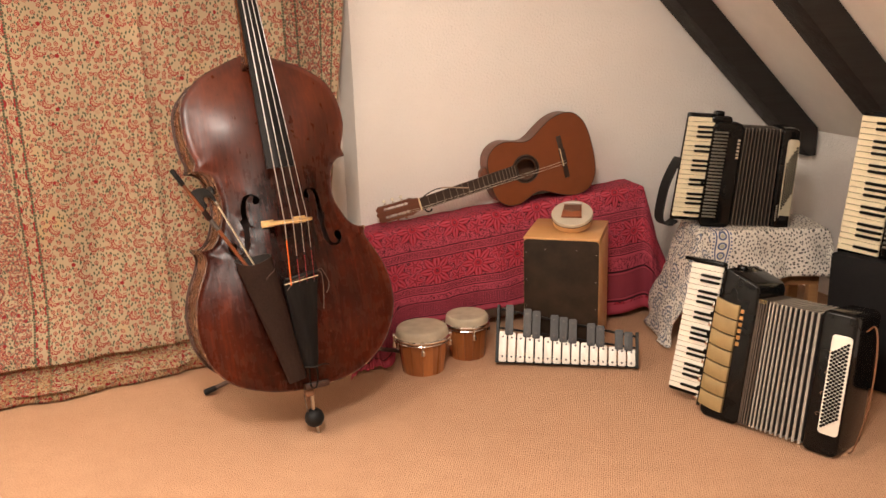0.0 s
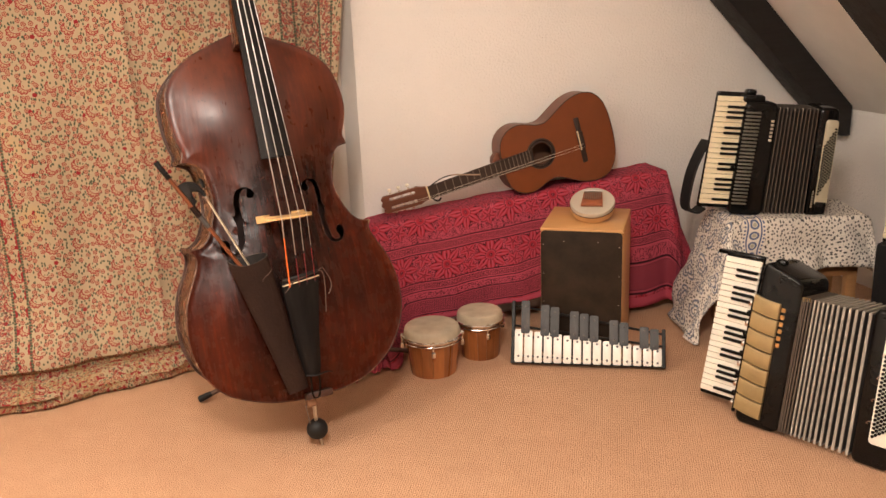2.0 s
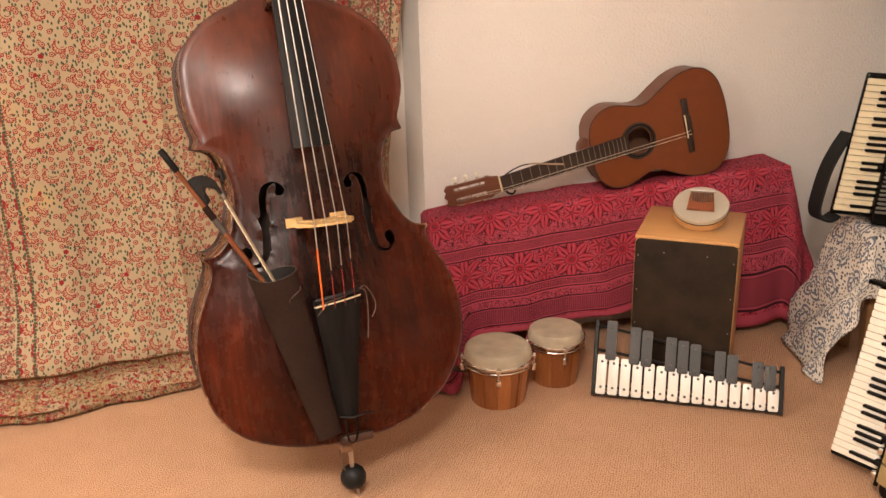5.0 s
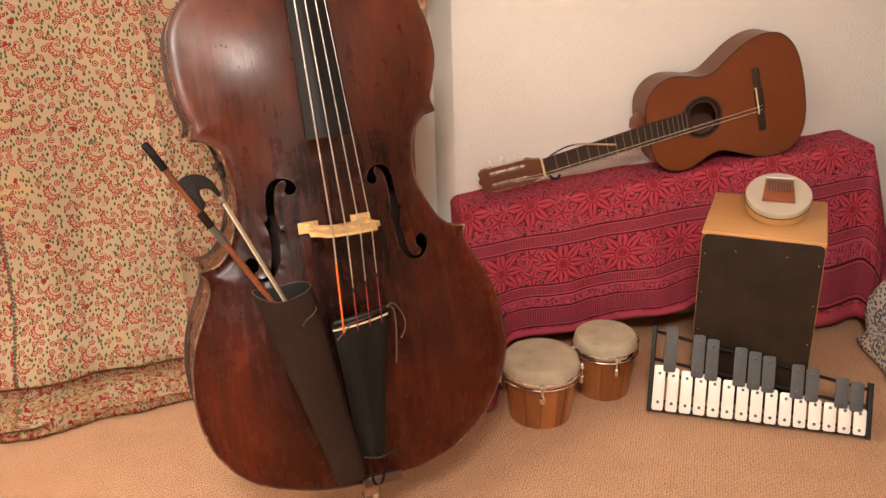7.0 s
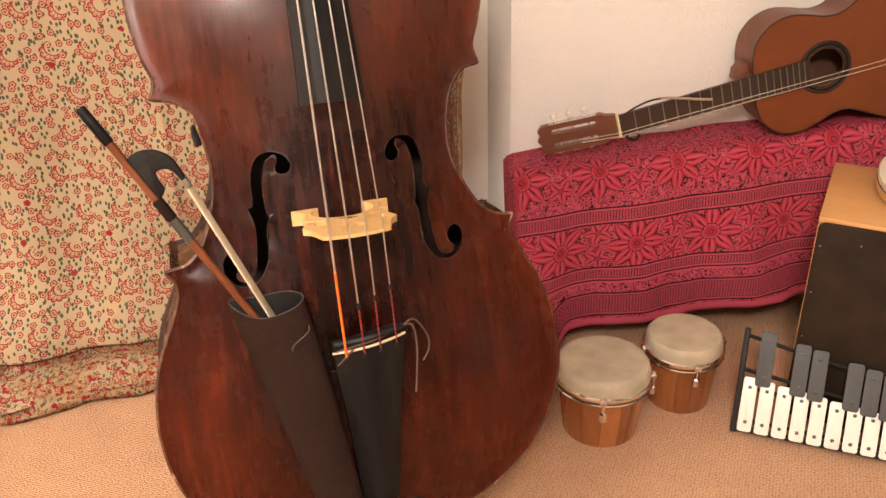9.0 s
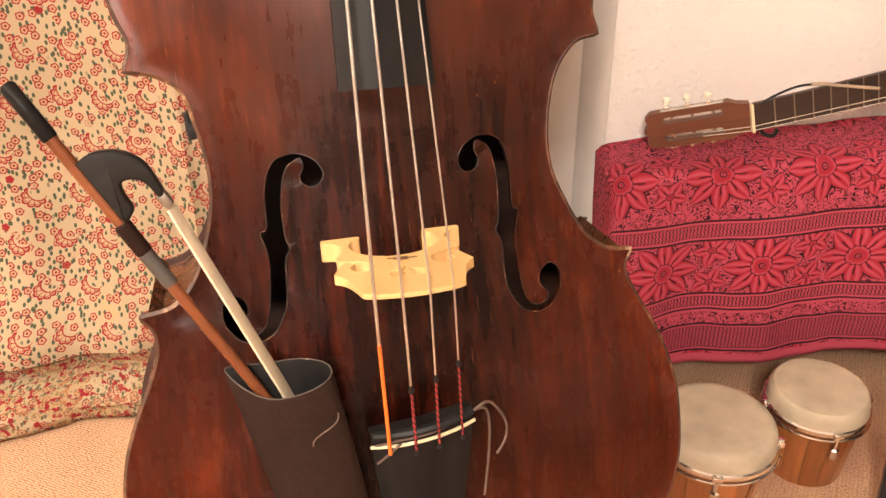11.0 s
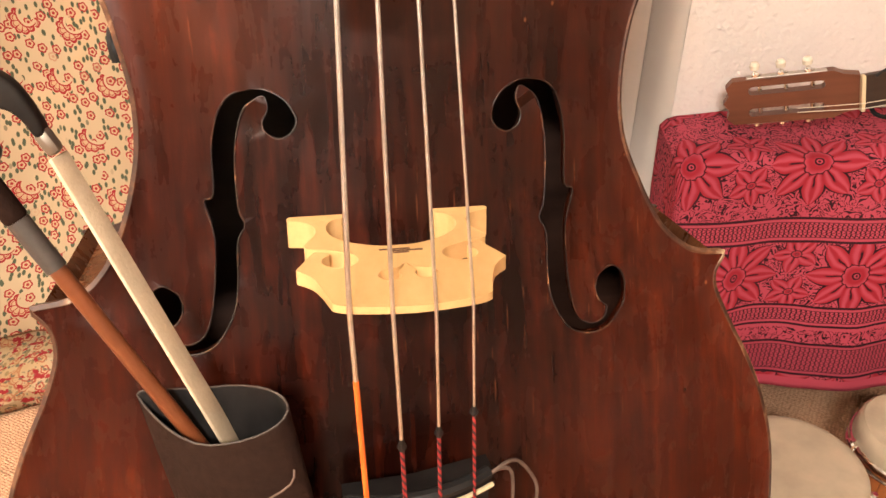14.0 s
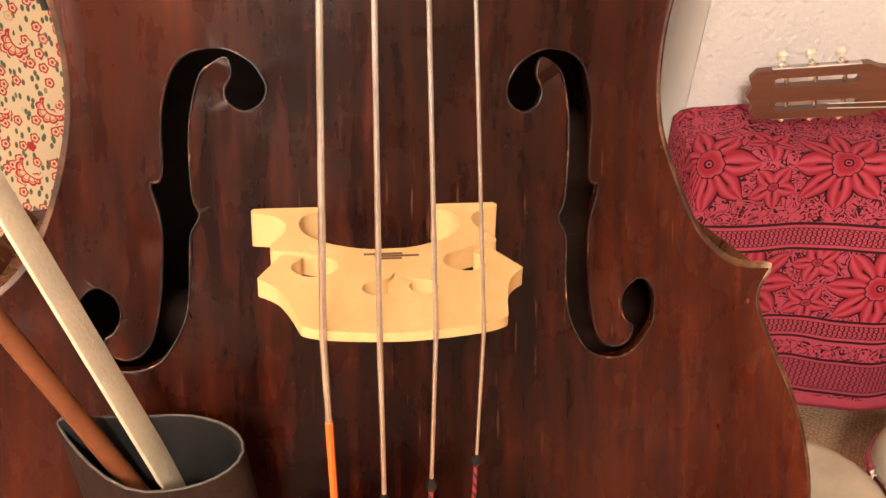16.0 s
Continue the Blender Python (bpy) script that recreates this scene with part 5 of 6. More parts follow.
tagged(part("leather_lace", tube(lace[13:], [0.0030] * (len(lace) - 13), 6), plain("lace_pale", (0.42, 0.31, 0.22), 0.7), None, "", True, GUITAR), "pale leather lace lying over the guitar's strings", "lace")
tagged(part("capo_strap", tube(smooth_line([(0.012, -0.026, -0.012), (0.014, -0.034, 0.0), (0.028, -0.040, 0.004), (0.040, -0.034, -0.004)], 4), 0.0035, 6), M_RUBBER, None, "", True, GUITAR), "black cord end hanging below the guitar's nut", "cord")


# ---------------------------------------------------------------- cajon with the thumb piano on it
CAJ = frame_of((0.486, 3.443, 0.0), (0.966, -0.259, 0.0), (0.259, 0.966, 0.0))   # x along the front, y backwards
CW, CD, CH = 0.297, 0.315, 0.502
cajon = thing("cajon", CAJ, "honey plywood cajon with a dark playing face on the carpet", "cajon")
for nm, g in (("top_panel", box(CW, CD, 0.013, (0, 0, CH - 0.0065), 0.003)), ("bottom_panel", box(CW, CD, 0.013, (0, 0, 0.0125), 0.003)),
              ("side_panel", box(0.013, CD - 0.001, CH - 0.040, (-CW / 2 + 0.0068, 0, CH / 2), 0.001)), ("side_panel", box(0.013, CD - 0.001, CH - 0.040, (CW / 2 - 0.0068, 0, CH / 2), 0.001)),
              ("back_panel", box(CW - 0.03, 0.006, CH - 0.04, (0, CD / 2 - 0.006, CH / 2)))):
    part(nm, g, M_BIRCH, cajon)
tapa = part("playing_face", moved(prism(rounded(CW - 0.004, CH - 0.016, 0.016, 5), 0.0, 0.005, 0.0012), Matrix.Translation((0, -CD / 2, CH / 2 - 0.001)) @ pose(0, 0, 0, 90)), M_TAPA, cajon, "dark stained playing face")
for sx, z in ((-1, 0.44), (1, 0.44), (-1, 0.33), (1, 0.33), (-1, 0.22), (1, 0.22), (-0.45, 0.455), (0.45, 0.455)):
    part("screw", moved(lathe([(0.0022, 0), (0.0018, 0.0008), (0.001, 0.0009)], 8), Matrix.Translation((sx * (CW / 2 - 0.012), -CD / 2 - 0.005, z)) @ pose(0, 0, 0, 90)), M_FRET, tapa)
for sx in (-1, 1):
    for sy in (-1, 1):
        part("foot", lathe([(0.010, 0.0), (0.011, 0.005), (0.010, 0.008)], 12), M_RUBBER, cajon, "", True, Matrix.Translation((sx * 0.12, sy * 0.11, 0)))
SAN = CAJ @ Matrix.Translation((0.025, -0.077, CH + 0.0005)) @ pose(0, 0, 0, 24, 0, 3) @ Matrix.Translation((0, 0.0805, 0))
sansula = thing("thumb_piano", SAN, "thumb piano on a small round frame drum, standing on the cajon", "thumb piano")
part("frame", lathe([(0.074, 0.0), (0.080, 0.001), (0.0805, 0.034), (0.078, 0.036), (0.074, 0.036), (0.073, 0.002)], 48, True), M_BIRCH, sansula, "bent honey-coloured wooden hoop")
part("membrane", lathe([(0.0815, 0.026), (0.0825, 0.036), (0.080, 0.0405), (0.074, 0.0400), (0.05, 0.0385), (0.001, 0.0385)], 48), M_MEMB, sansula, "cream drum skin")
part("rim_cord", tube([(0.0812 * math.cos(2 * math.pi * i / 48), 0.0812 * math.sin(2 * math.pi * i / 48), 0.0245) for i in range(48)], 0.0016, 6, True), M_ROSE, sansula)
block = part("block", prism([(-0.040, -0.033), (0.040, -0.033), (0.034, 0.042), (-0.034, 0.042)], 0.0390, 0.0500, 0.002), M_PADAUK, sansula, "red-brown wooden block")
for i in range(9):
    x = -0.028 + 0.007 * i
    part("tine", tube([(x, 0.040, 0.058), (x, 0.030, 0.0575), (x, -0.004 - 0.008 * (1 - abs(i - 4) / 4), 0.0560)], 0.0016, 6), M_FRET, block, "steel tine")
part("pressure_bar", tube([(-0.037, 0.038, 0.0605), (0.037, 0.038, 0.0605)], 0.0042, 10), M_NICKEL, block, "chrome bar over the tines")
part("prop", moved(prism([(0.0, 0.0), (0.045, 0.0), (0.0, 0.062)], -0.02, 0.02, 0.002), Matrix.Translation((0.0, 0.082, -0.0015)) @ pose(0, 0, 0, -24, 0, 0) @ pose(0, -0.045, -0.068, 90, 0, 90)), M_PADAUK, sansula, "small wedge that props the drum up")


# ---------------------------------------------------------------- bongos
def bongo(m, r, h, label):
    b = thing("bongo_drum", m, label, "bongo", "pair of bongos")
    n = 14
    rb = r * 0.80
    for i in range(n):
        a0, a1 = 2 * math.pi * i / n + 0.006, 2 * math.pi * (i + 1) / n - 0.006
        vs = []
        for z, rr in ((0.0, rb), (h - 0.030, r * 0.955)):
            for q in (rr, rr - 0.012):
                for a in (a0, (a0 + a1) / 2, a1):
                    vs.append(Vector((q * math.cos(a), q * math.sin(a), z)))
        fs = [(0, 1, 7, 6), (1, 2, 8, 7), (5, 4, 10, 11), (4, 3, 9, 10), (3, 0, 6, 9), (2, 5, 11, 8), (0, 3, 4, 1), (1, 4, 5, 2), (6, 7, 10, 9), (7, 8, 11, 10)]
        part("stave", (vs, fs), M_STAVE, b)
    part("skin", lathe([(r * 0.990, h - 0.040), (r * 1.000, h - 0.032), (r * 0.985, h - 0.018), (r * 0.955, h - 0.007), (r * 0.90, h - 0.0015), (r * 0.80, h), (r * 0.40, h - 0.0015), (0.001, h - 0.002)], 48), M_SKIN, b, "cream rawhide skin with grey wear")
    part("hoop", lathe([(r * 0.99, h - 0.041), (r * 1.045, h - 0.041), (r * 1.058, h - 0.037), (r * 1.045, h - 0.033), (r * 1.01, h - 0.031), (r * 0.99, h - 0.033)], 48, True), M_CHROME, b, "polished steel rim")
    part("lower_hoop", tube([(r * 1.035 * math.cos(2 * math.pi * i / 48), r * 1.035 * math.sin(2 * math.pi * i / 48), h - 0.048) for i in range(48)], 0.0030, 8, True), M_CHROME, b)
    for i in range(4):
        rot = pose(0, 0, 0, 0, 0, 90 * i - 76)
        part("lug", moved(join(box(0.012, 0.018, 0.012, (r * 1.06, 0, h - 0.036), 0.003), tube([(r * 1.07, 0, h - 0.026), (r * 1.06, 0, h - 0.034), (r * 1.05, 0, h - 0.072)], 0.0042, 8), moved(lathe([(0.0085, 0), (0.0085, 0.018), (0.005, 0.021)], 6), Matrix.Translation((r * 1.05, 0, h - 0.084)))), rot), M_CHROME, b, "steel tension lug")
    return b


bongo(Matrix.Translation((-0.104, 3.222, 0)) @ pose(0, 0, 0, 0, 0, -10), 0.104, 0.180, "larger bongo with striped wooden staves, steel rim and worn skin")
bongo(Matrix.Translation((0.072, 3.358, 0)) @ pose(0, 0, 0, 0, 0, 4), 0.088, 0.180, "smaller bongo with striped wooden staves, steel rim and worn skin")


# ---------------------------------------------------------------- glockenspiel
GL0, GL1 = Vector((0.192, 3.236, 0.014)), Vector((0.720, 3.156, 0.014))
gx = (GL1 - GL0).normalized()
gup = Vector((0.08, 0.44, 0.895))
GLOCK = frame_of(GL0, gx, gup)
glock = thing("glockenspiel", GLOCK, "glockenspiel with white and grey bars leaning against the cajon", "glockenspiel")
GL = (GL1 - GL0).length
for nm, g in (("end_board", box(0.012, 0.230, 0.030, (-0.004, 0.113, 0.002), 0.002)), ("end_board", box(0.012, 0.140, 0.030, (GL + 0.004, 0.066, 0.002), 0.002)), ("base_board", box(GL, 0.012, 0.018, (GL / 2, 0.004, -0.004), 0.002))):
    part(nm, g, M_FRAMEB, glock, "", False)
for y0, y1 in ((0.026, 0.018), (0.100, 0.058), (0.137, 0.074), (0.212, 0.118)):
    part("rail", tube([(0.0, y0, 0.004), (GL, y1, 0.004)], 0.0045, 8), M_FRAMEB, glock, "black rail under the bars")
pitch = GL / 15.0
for i in range(15):
    x = pitch * (i + 0.5)
    ln = 0.121 - 0.055 * i / 14
    bar = part("white_bar", prism(rounded(pitch * 0.84, ln, 0.006, 4, 0, ln / 2), 0.0, 0.005, 0.001), M_BARW, glock, "white lacquered metal bar", True, Matrix.Translation((x, 0.002, 0.010)))
    for yy in (0.18, 0.82):
        part("screw", moved(lathe([(0.0042, 0), (0.0036, 0.002), (0.001, 0.003)], 10), Matrix.Translation((0, ln * yy, 0.005))), M_SCREW, bar)
for i in (1, 3, 4, 6, 7, 8, 10, 11, 13, 14):
    x = pitch * i + 0.006
    ln = 0.124 - 0.050 * i / 14
    y0 = 0.111 - 0.050 * i / 14
    bar = part("grey_bar", prism(rounded(pitch * 0.90, ln, 0.006, 4, 0, ln / 2), 0.0, 0.005, 0.001), M_BARG, glock, "dark grey lacquered metal bar", True, Matrix.Translation((x, y0, 0.017)))
    for yy in (0.18, 0.82):
        part("screw", moved(lathe([(0.0042, 0), (0.0036, 0.002), (0.001, 0.003)], 10), Matrix.Translation((0, ln * yy, 0.005))), M_SCREW, bar)


# ---------------------------------------------------------------- stool with its cloth
STOOL = frame_of((1.275, 3.575, 0.0), (0.995, 0.03, 0.0), (-0.03, 0.995, 0.0))
SW, SD, SH = 0.50, 0.26, 0.470
stool = thing("stool", STOOL, "plain pine stool under a printed cloth", "stool")
part("seat", box(SW, SD, 0.03, (0, 0, SH - 0.019), 0.006), M_STOOL, stool)
part("apron", box(SW - 0.04, 0.02, 0.20, (0, -SD / 2 + 0.020, SH - 0.136), 0.003), M_STOOL, stool)
for sx in (-1, 1):
    for sy in (-1, 1):
        part("leg", box(0.04, 0.04, SH - 0.034, (sx * (SW / 2 - 0.03), sy * (SD / 2 - 0.03), (SH - 0.034) / 2), 0.004), M_STOOL, stool)


def stool_cloth(u, v):
    """u from the long left fall to the right, v from the back to the front."""
    x, y = u - SW / 2, SD / 2 - v
    ox = max(-SW / 2 - x, 0) + max(x - SW / 2, 0)
    side = -1 if x < 0 else 1
    oy = max(-SD / 2 - y, 0)
    ob = max(y - SD / 2, 0)
    drop = math.sqrt(ox * ox + oy * oy + ob * ob)
    cx, cy, z = min(max(x, -SW / 2), SW / 2), min(max(y, -SD / 2), SD / 2), SH
    wv = 0.014 * noise.noise(Vector((u * 9, v * 7, 1))) + 0.006 * noise.noise(Vector((u * 21, v * 17, 3)))
    if drop > 0:
        nx, ny, nb = ox / drop, oy / drop, ob / drop
        k = min(1, drop / 0.12)
        flare = 0.012 + drop * (0.16 + 0.16 * nx * (side < 0))
        fold = k * (0.016 * math.sin((u - v) * 26) + wv * 1.4)
        cx += side * nx * flare + fold * 0.4
        cy += (nb - ny) * flare - fold
        z -= drop * 0.97
    else:
        z += 0.002 + abs(wv) * 0.3
    return cx, cy, max(z, 0.012)


geo, uv = sheet(stool_cloth, steps(-0.47, 0.74, 96), steps(-0.05, 0.450, 56))
tagged(thick(part("stool_cloth", geo, M_BLUECLOTH, None, "", True, STOOL, uv), 0.0015), "white speckled cotton cloth with a blue border over the stool", "cloth")


# ---------------------------------------------------------------- accordions
solid, again = part, twin


def accordion(m, label, whites, klen, kwid, x_case, case_w, bell_w, bass_w, height, y0, depth, style):
    """x: from the keys over the bellows to the bass side; y: up along the keys; z: out of the front."""
    acc = thing("accordion", m, label, "accordion", "accordions")
    xz = x_case + case_w + bell_w

    def lean(x):
        """The keys' side leans over more than the bass side."""
        t = max(0.0, min(1.0, x / xz))
        return style["lean"][0] * (1 - t) + style["lean"][1] * t

    def part(name, geo, mat, parent=None, label="", smooth=True, mm=None):
        if mm is not None:
            p = mm.translation
            mm = Matrix.Translation((lean(p.x) * p.y if parent is acc else 0, 0, 0)) @ mm
            return solid(name, geo, mat, parent, label, smooth, mm)
        return solid(name, ([Vector((q[0] + lean(q[0]) * q[1], q[1], q[2])) for q in geo[0]], geo[1]), mat, parent, label, smooth)

    def twin(ob, mm, parent=None):
        p = mm.translation
        return again(ob, Matrix.Translation((0 if parent else lean(p.x) * p.y, 0, 0)) @ mm, parent)

    keymat = M_KEYW if style["white"] else M_KEYI
    pitch = klen / whites
    bed = part("key_bed", box(kwid + 0.012, klen + 0.030, 0.020, (kwid / 2 + 0.002, klen / 2, -0.018), 0.007), M_BLACK, acc, "black edge round the keyboard")
    white = None
    for i in range(whites):
        mm = Matrix.Translation((0, pitch * (i + 0.5), -0.008))
        if white is None:
            white = part("white_key", prism(rounded(kwid, pitch * 0.93, 0.003, 2, kwid / 2, 0), 0.0, 0.009, 0.0018, 1), keymat, acc, "", True, mm)
        else:
            twin(white, mm)
    black = None
    pattern = style["pattern"]
    for i in range(1, whites):
        if pattern[i % len(pattern)] == "1":
            mm = Matrix.Translation((kwid * 0.40, pitch * i, 0.001))
            if black is None:
                black = part("black_key", box(kwid * 0.60, pitch * 0.50, 0.012, (kwid * 0.30, 0, 0.004), 0.0028, 1), M_BLACK, acc, "", True, mm)
            else:
                twin(black, mm)
    # treble case beside the keys
    zc = style["rise"]
    cap = style["cap"]
    case_line = [(x, y + (cap * (1.0 - 0.65 * (x - x_case) / case_w) if y > y0 + height / 2 else 0.0)) for x, y in rounded(case_w, height, 0.026, 5, x_case + case_w / 2, y0 + height / 2)]
    case = prism(case_line, -depth, zc, 0.010, 3)
    part("treble_case", case, M_BLACK, acc, "glossy black treble case")
    if style["gold"]:
        gw = case_w * 0.62
        n = 7
        for i in range(n):
            h = (height - 0.075) / n
            yy = y0 + 0.030 + h * i
            g = [(x_case - 0.004 + gw * t, yy + h * 0.26 * (1 - t) ** 2) for t in steps(0, 1, 7)]
            g += [(x, y + h * 0.915) for x, y in g[::-1]]
            part("grille_panel", prism(g, zc - 0.002, zc + 0.011, 0.0022, 2), M_GOLD, acc, "gold-coloured grille panel")
        part("grille_frame", tube([(x_case - 0.006, y0 + 0.03, zc + 0.002), (x_case - 0.006, y0 + height - 0.05, zc + 0.002)], 0.006, 8), M_BLACK, acc)
        for i in range(11):
            yy = y0 + 0.05 + (height - 0.12) * i / 10
            part("register_switch", box(0.016, 0.018, 0.016, (x_case - 0.020, yy, zc * 0.4 + 0.004), 0.004), M_BLACK if i % 2 else M_CHROME, acc, "small register switch")
    else:
        slat = None
        for i in range(style["slats"]):
            yy = y0 + 0.045 + (height - 0.085) * i / (style["slats"] - 1)
            mm = Matrix.Translation((x_case + case_w * 0.27, yy, zc + 0.004))
            if slat is None:
                slat = part("grille_slat", box(case_w * 0.44, 0.0072, 0.010, (0, 0, 0), 0.0025, 1), M_GRILLE, acc, "", True, mm)
            else:
                twin(slat, mm)
        part("switch", box(0.012, 0.016, 0.014, (x_case - 0.010, y0 + height * 0.42, zc * 0.6), 0.003), M_BLACK, acc)
    # bars that stand for the maker's name
    n = style["letters"]
    for i in range(n):
        yy = y0 + height * style["name_at"] - i * style["letter_step"]
        part("letter_bar", box(style["letter_w"], style["letter_step"] * 0.62, 0.003, (x_case + case_w * style["name_x"], yy, zc + 0.001), 0.0006, 1), M_LETTERG if style["gold"] else M_LETTER, acc)
    # bellows: pleats that open like a fan
    xb0, xb1 = x_case + case_w, x_case + case_w + bell_w
    n = style["pleats"]
    hb, yb = height - 0.030, y0 + 0.012
    for i in range(n):
        t0, t1 = i / n, (i + 1) / n
        ease = style["ease"]
        x0, x1 = xb0 + bell_w * t0 ** ease, xb0 + bell_w * t1 ** ease
        mid = (x0 + x1) / 2
        ins = min(0.026, 0.008 + (x1 - x0) * 1.1)

        def ring(x, inset):
            return [Vector((x, yb + inset, style["rise"] - 0.004 - inset)), Vector((x, yb + hb - inset, style["rise"] - 0.004 - inset)),
                    Vector((x, yb + hb - inset, -depth + 0.008 + inset)), Vector((x, yb + inset, -depth + 0.008 + inset))]

        vs = ring(x0, ins) + ring(mid - (x1 - x0) * 0.12, 0.0) + ring(mid + (x1 - x0) * 0.12, 0.0) + ring(x1, ins)
        fs = [(r * 4 + j, r * 4 + (j + 1) % 4, (r + 1) * 4 + (j + 1) % 4, (r + 1) * 4 + j) for r in range(3) for j in range(4)]
        fold = part("bellows_fold", (vs, fs), M_BELLD, acc, "dark cloth pleat", False)
        e = 0.0012
        w = (x1 - x0) * (0.17 if style["gold"] else 0.09) + 0.0007
        rim = [Vector((x, q.y, q.z)) for x in (mid - w, mid + w) for q in [Vector((0, yb - e, style["rise"] - 0.004 + e)), Vector((0, yb + hb + e, style["rise"] - 0.004 + e)), Vector((0, yb + hb + e, -depth + 0.008 - e)), Vector((0, yb - e, -depth + 0.008 - e))]]
        inr = [Vector((x, q.y, q.z)) for x in (mid - w, mid + w) for q in [Vector((0, yb + 0.004, style["rise"] - 0.008)), Vector((0, yb + hb - 0.004, style["rise"] - 0.008)), Vector((0, yb + hb - 0.004, -depth + 0.012)), Vector((0, yb + 0.004, -depth + 0.012))]]
        tv = rim + inr
        tf = [(j, (j + 1) % 4, (j + 1) % 4 + 4, j + 4) for j in range(4)] + [(j + 8, j + 12, (j + 1) % 4 + 12, (j + 1) % 4 + 8) for j in range(4)]
        tf += [(j, j + 8, (j + 1) % 4 + 8, (j + 1) % 4) for j in range(4)] + [(j + 4, (j + 1) % 4 + 4, (j + 1) % 4 + 12, j + 12) for j in range(4)]
        part("bellows_tape", (tv, tf), M_BELLW if style["gold"] and i > 4 else M_BELLB, fold, "pale tape edge" if style["gold"] and i > 4 else "brown tape edge", False)
        if i % 2 == 0 and not style["gold"] or style["gold"] and i < 4:
            part("bellows_corner", box(2 * w + 0.002, 0.012, 0.012, (mid, yb + hb - 0.004, style["rise"] - 0.009), 0.002), M_CHROME if not style["gold"] else M_BRASS, fold, "metal corner", False)
    # bass case with its buttons on a tilted board
    hz = style["bass_h"]
    ybs = y0 + (height - hz) * style["bass_at"]
    part("bass_case", prism(rounded(bass_w, hz, 0.022, 5, xb1 + bass_w / 2, ybs + hz / 2), -depth, style["rise"] + 0.002, 0.012, 3), M_BLACK, acc, "glossy black bass case")
    bx, by, bw, bh = style["board"]
    brd_m = Matrix.Translation((xb1 + bx, ybs + by, style["rise"] + 0.0045)) @ pose(0, 0, 0, 0, style["tip"], 0)
    brd = part("button_board", prism(rounded(bw, bh, 0.012, 4, bw / 2, bh / 2), 0.0, 0.006, 0.002), keymat if style["white"] else M_BOARD, acc, "cream button board", True, brd_m)
    if style["gold"]:
        for i in range(4):
            yy = bh * (0.20 + 0.21 * i)
            part("hook", tube([(0.004, yy, 0.003), (-0.012, yy + 0.001, 0.010), (-0.016, yy - 0.004, 0.009), (-0.012, yy - 0.009, 0.004)], 0.0013, 6), M_CHROME, brd, "small wire clip")
    else:
        part("stop_lever", box(bw * 0.9, 0.040, 0.010, (bw * 0.5, -0.004, 0.004), 0.003), M_BLACK, brd)
    rows, cols = style["buttons"]
    stud = None
    for r in range(rows):
        for c in range(cols):
            px = bw * (0.16 + 0.68 * c / (cols - 1))
            py = bh * style["b0"] + bh * style["b1"] * r / (rows - 1) + c * bh * style["skew"]
            mm = Matrix.Translation((px, py, 0.006))
            if stud is None:
                stud = part("bass_button", lathe([(style["br"], 0), (style["br"], 0.004), (style["br"] * 0.7, 0.0055), (0.0005, 0.006)], 8), M_BLACK, brd, "", True, mm)
            else:
                twin(stud, mm, brd)
    return acc, xb1, ybs


S1 = dict(name_x=0.66, cap=0.072, tip=0, white=True, gold=True, pattern="1101110", rise=0.030, slats=0, letters=6, name_at=0.85, letter_step=0.022, letter_w=0.013, pleats=16, ease=1.55, lean=(0.061, 0.0),
          bass_h=0.45, bass_at=0.0, board=(0.044, 0.070, 0.062, 0.312), buttons=(20, 6), b0=0.075, b1=0.74, skew=0.022, br=0.0046)
ACC1 = frame_of((0.785, 2.898, 0.058), (0.7071, -0.7071, 0.0), (0.1306, 0.1145, 0.990))
acc1, ax, ay = accordion(ACC1, "large black piano accordion with gold grille and grey bellows", 24, 0.450, 0.120, 0.146, 0.140, 0.216, 0.108, 0.449, -0.0570, 0.165, S1)
strap1 = smooth_line([(ax + 0.120, ay + 0.40, -0.02), (ax + 0.150, ay + 0.42, 0.0), (ax + 0.172, ay + 0.34, 0.02), (ax + 0.172, ay + 0.18, 0.02), (ax + 0.150, ay + 0.05, 0.01), (ax + 0.128, ay + 0.02, -0.01)], 5)
part("bass_strap", tube(strap1, 0.0028, 6), M_WEDGE, acc1, "edge of the hand strap")
part("strap_bracket", box(0.034, 0.026, 0.034, (0.190, 0.452, -0.045), 0.010), M_BLACK, acc1, "black strap bracket")
part("keyboard_rail", box(0.150, 0.014, 0.028, (0.070, 0.459, -0.016), 0.006), M_BLACK, acc1, "glossy black rail over the keys")

S2 = dict(name_x=0.88, cap=0.0, tip=-9, white=False, gold=False, pattern="1101110", rise=0.022, slats=26, letters=6, name_at=0.84, letter_step=0.0140, letter_w=0.011, pleats=11, ease=1.0, lean=(0.060, 0.0),
          bass_h=0.415, bass_at=0.3, board=(0.024, 0.050, 0.044, 0.322), buttons=(18, 5), b0=0.14, b1=0.56, skew=0.050, br=0.0040)
ACC2 = frame_of((0.925, 3.538, 0.520), (1.0, -0.078, -0.078), (0.116, 0.029, 0.990))
acc2, ax, ay = accordion(ACC2, "black piano accordion with ivory keys on the covered stool", 21, 0.409, 0.108, 0.107, 0.126, 0.157, 0.072, 0.427, -0.033, 0.17, S2)
strap2 = smooth_line([(0.012, 0.235, -0.055), (-0.012, 0.185, -0.048), (-0.034, 0.115, -0.042), (-0.044, 0.040, -0.038), (-0.046, -0.010, -0.035), (-0.034, -0.036, -0.032), (-0.006, -0.040, -0.030), (0.018, -0.022, -0.035)], 6)
side_v = []
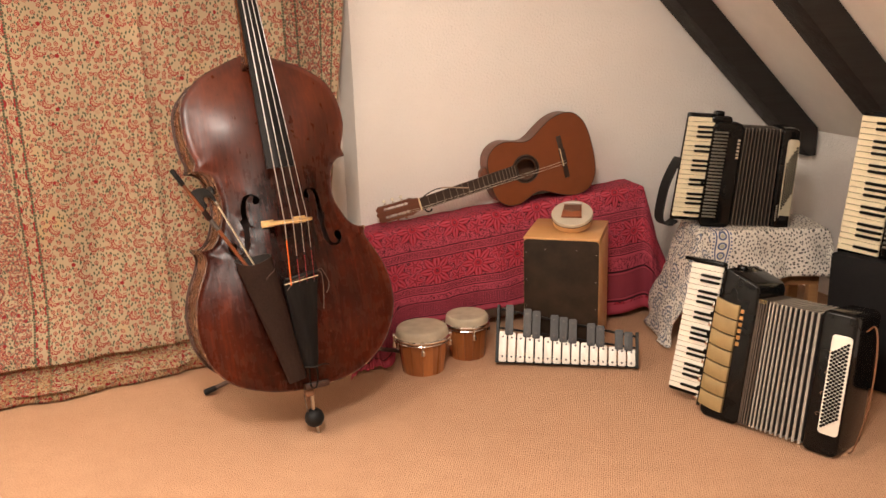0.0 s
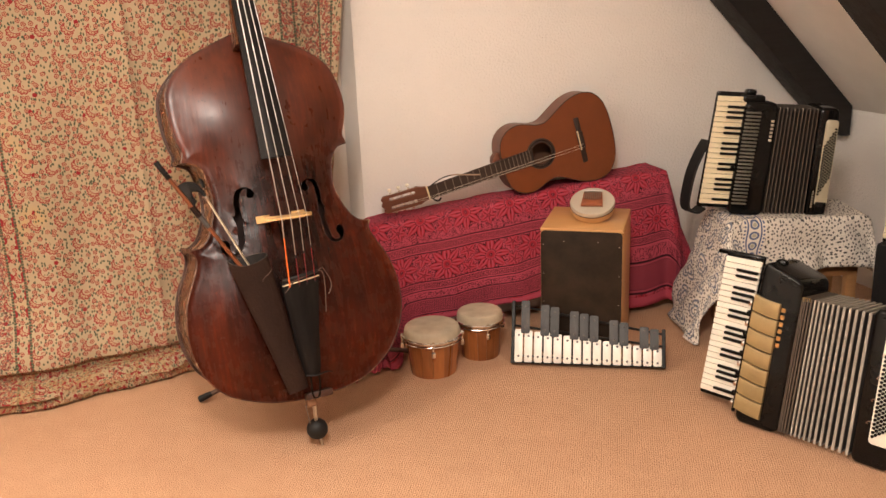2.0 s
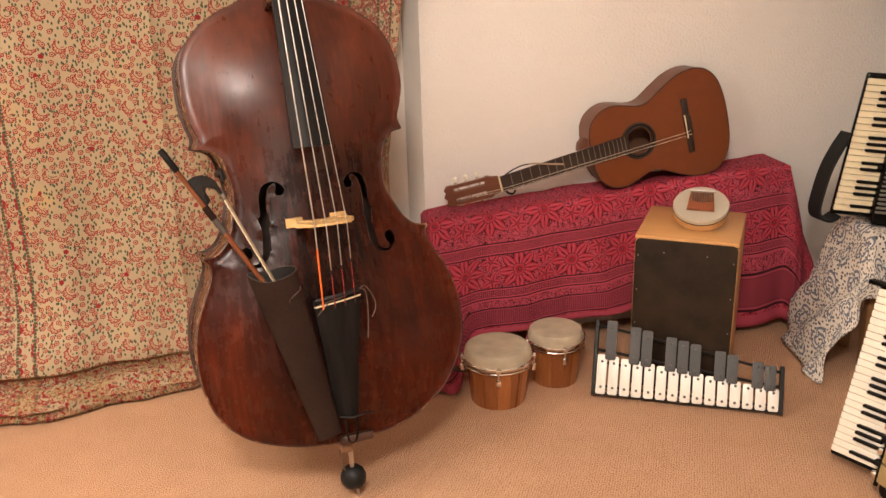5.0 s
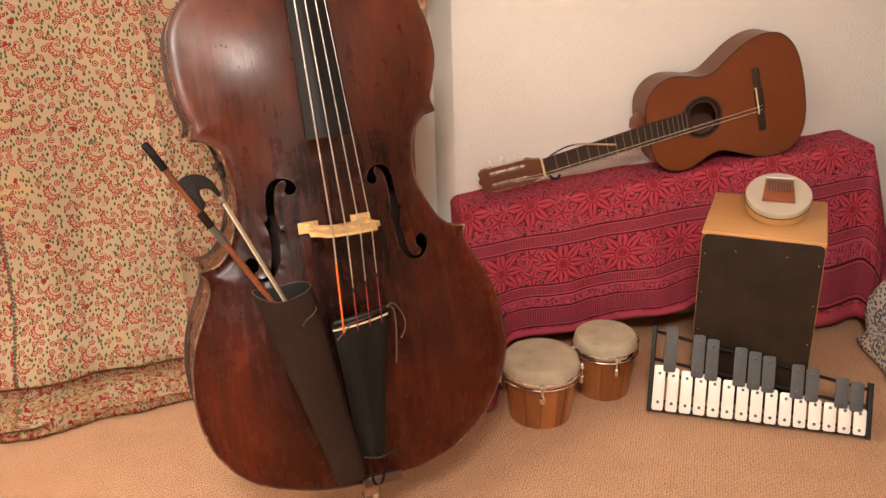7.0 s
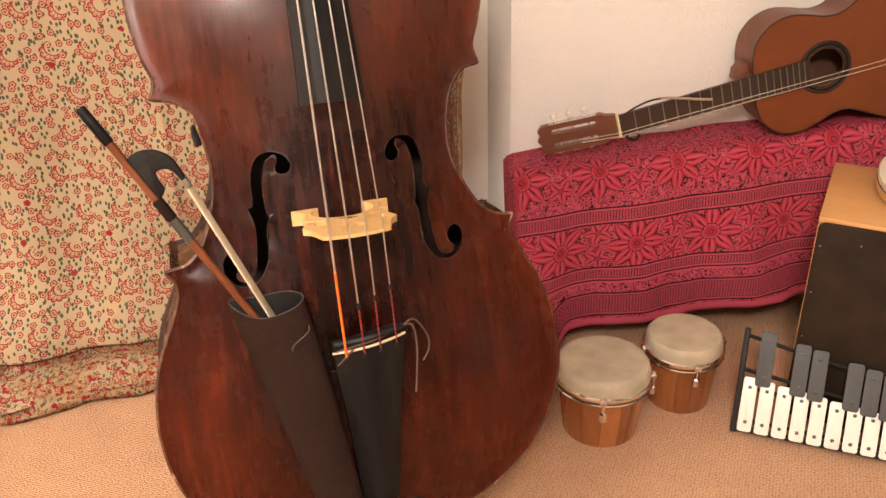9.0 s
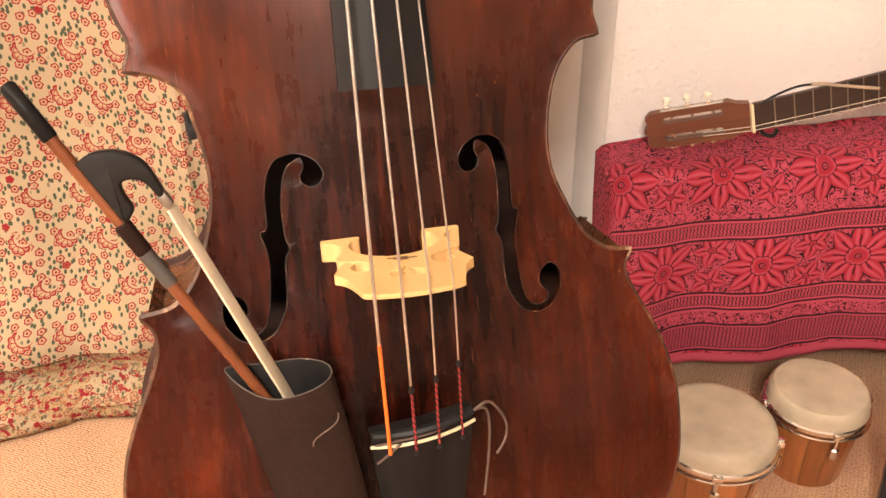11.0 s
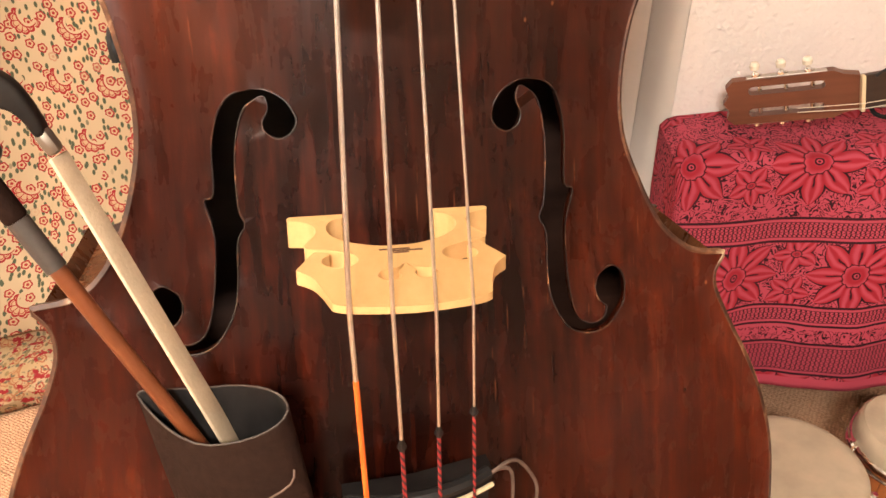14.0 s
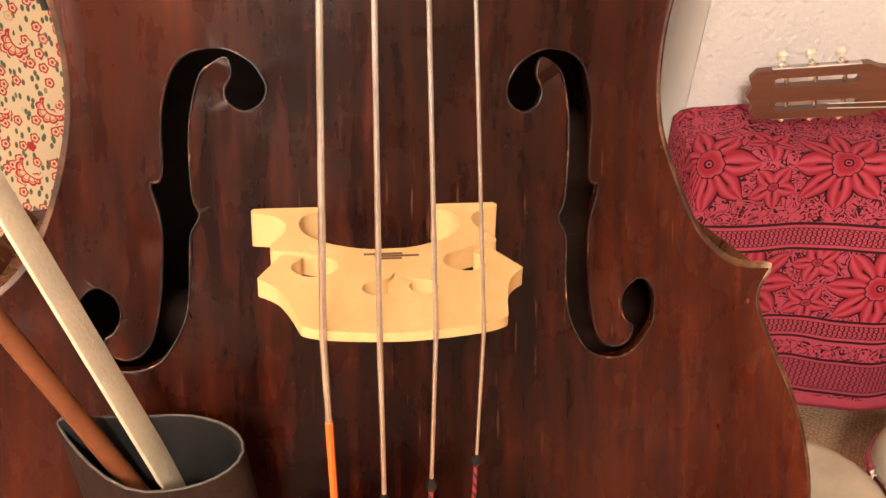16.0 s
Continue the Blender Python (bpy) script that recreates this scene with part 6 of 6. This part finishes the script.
for i, q in enumerate(strap2):
    d = (strap2[min(i + 1, len(strap2) - 1)] - strap2[max(i - 1, 0)]).normalized()
    n = Vector((-d.y, d.x, 0)).normalized()
    side_v += [q + n * (0.004 * a) + Vector((0.012 * b, 0, 0.022 * b)) for a, b in ((1, 1), (1, -1), (-1, -1), (-1, 1))]
side_f = [(i * 4 + j, i * 4 + (j + 1) % 4, i * 4 + 4 + (j + 1) % 4, i * 4 + 4 + j) for i in range(len(strap2) - 1) for j in range(4)] + [(3, 2, 1, 0), tuple(len(side_v) - 4 + j for j in range(4))]
part("shoulder_strap", (side_v, side_f), M_RUBBER, acc2, "black leather shoulder strap hanging beside the keys")
part("key_cap", box(0.085, 0.030, 0.050, (0.155, 0.402, -0.020), 0.012), M_BLACK, acc2, "rounded black top of the treble case")
part("strap_bracket", box(0.04, 0.022, 0.05, (0.150, 0.424, -0.045), 0.010), M_BLACK, acc2, "black strap bracket")
for i in range(7):
    part("letter_bar", box(0.006, 0.0052, 0.002, (ax + 0.016, ay + 0.045 + i * 0.0095, 0.0235), 0.0004, 1), M_LETTER, acc2)

S3 = dict(name_x=0.80, cap=0.0, tip=10, white=False, gold=False, pattern="1101110", rise=0.022, slats=22, letters=0, name_at=0.8, letter_step=0.014, letter_w=0.01, pleats=12, ease=1.0, lean=(0.03, 0.0),
          bass_h=0.40, bass_at=0.0, board=(0.030, 0.03, 0.05, 0.32), buttons=(16, 4), b0=0.15, b1=0.5, skew=0.05, br=0.0042)
ACC3 = frame_of((1.420, 3.100, 0.490), (0.62, -0.785, -0.03), (0.080, 0.031, 0.997))
accordion(ACC3, "dark piano accordion with ivory keys on a black case", 23, 0.480, 0.150, 0.165, 0.130, 0.14, 0.10, 0.42, 0.0, 0.17, S3)

# black case under the third accordion
CASE = frame_of((1.390, 3.078, 0.0), (0.64, -0.768, 0.0), (0.768, 0.64, 0.0))
case_t = thing("instrument_case", CASE, "black vinyl covered hard case standing on the carpet", "case")
part("body", box(0.60, 0.34, 0.474, (0.30, 0.170, 0.243), 0.012), M_CASE, case_t)
for sx in (0.05, 0.55):
    for sy in (0.02, 0.29):
        part("foot", lathe([(0.012, 0), (0.013, 0.006)], 12), M_RUBBER, case_t, "", True, Matrix.Translation((sx, sy, 0)))
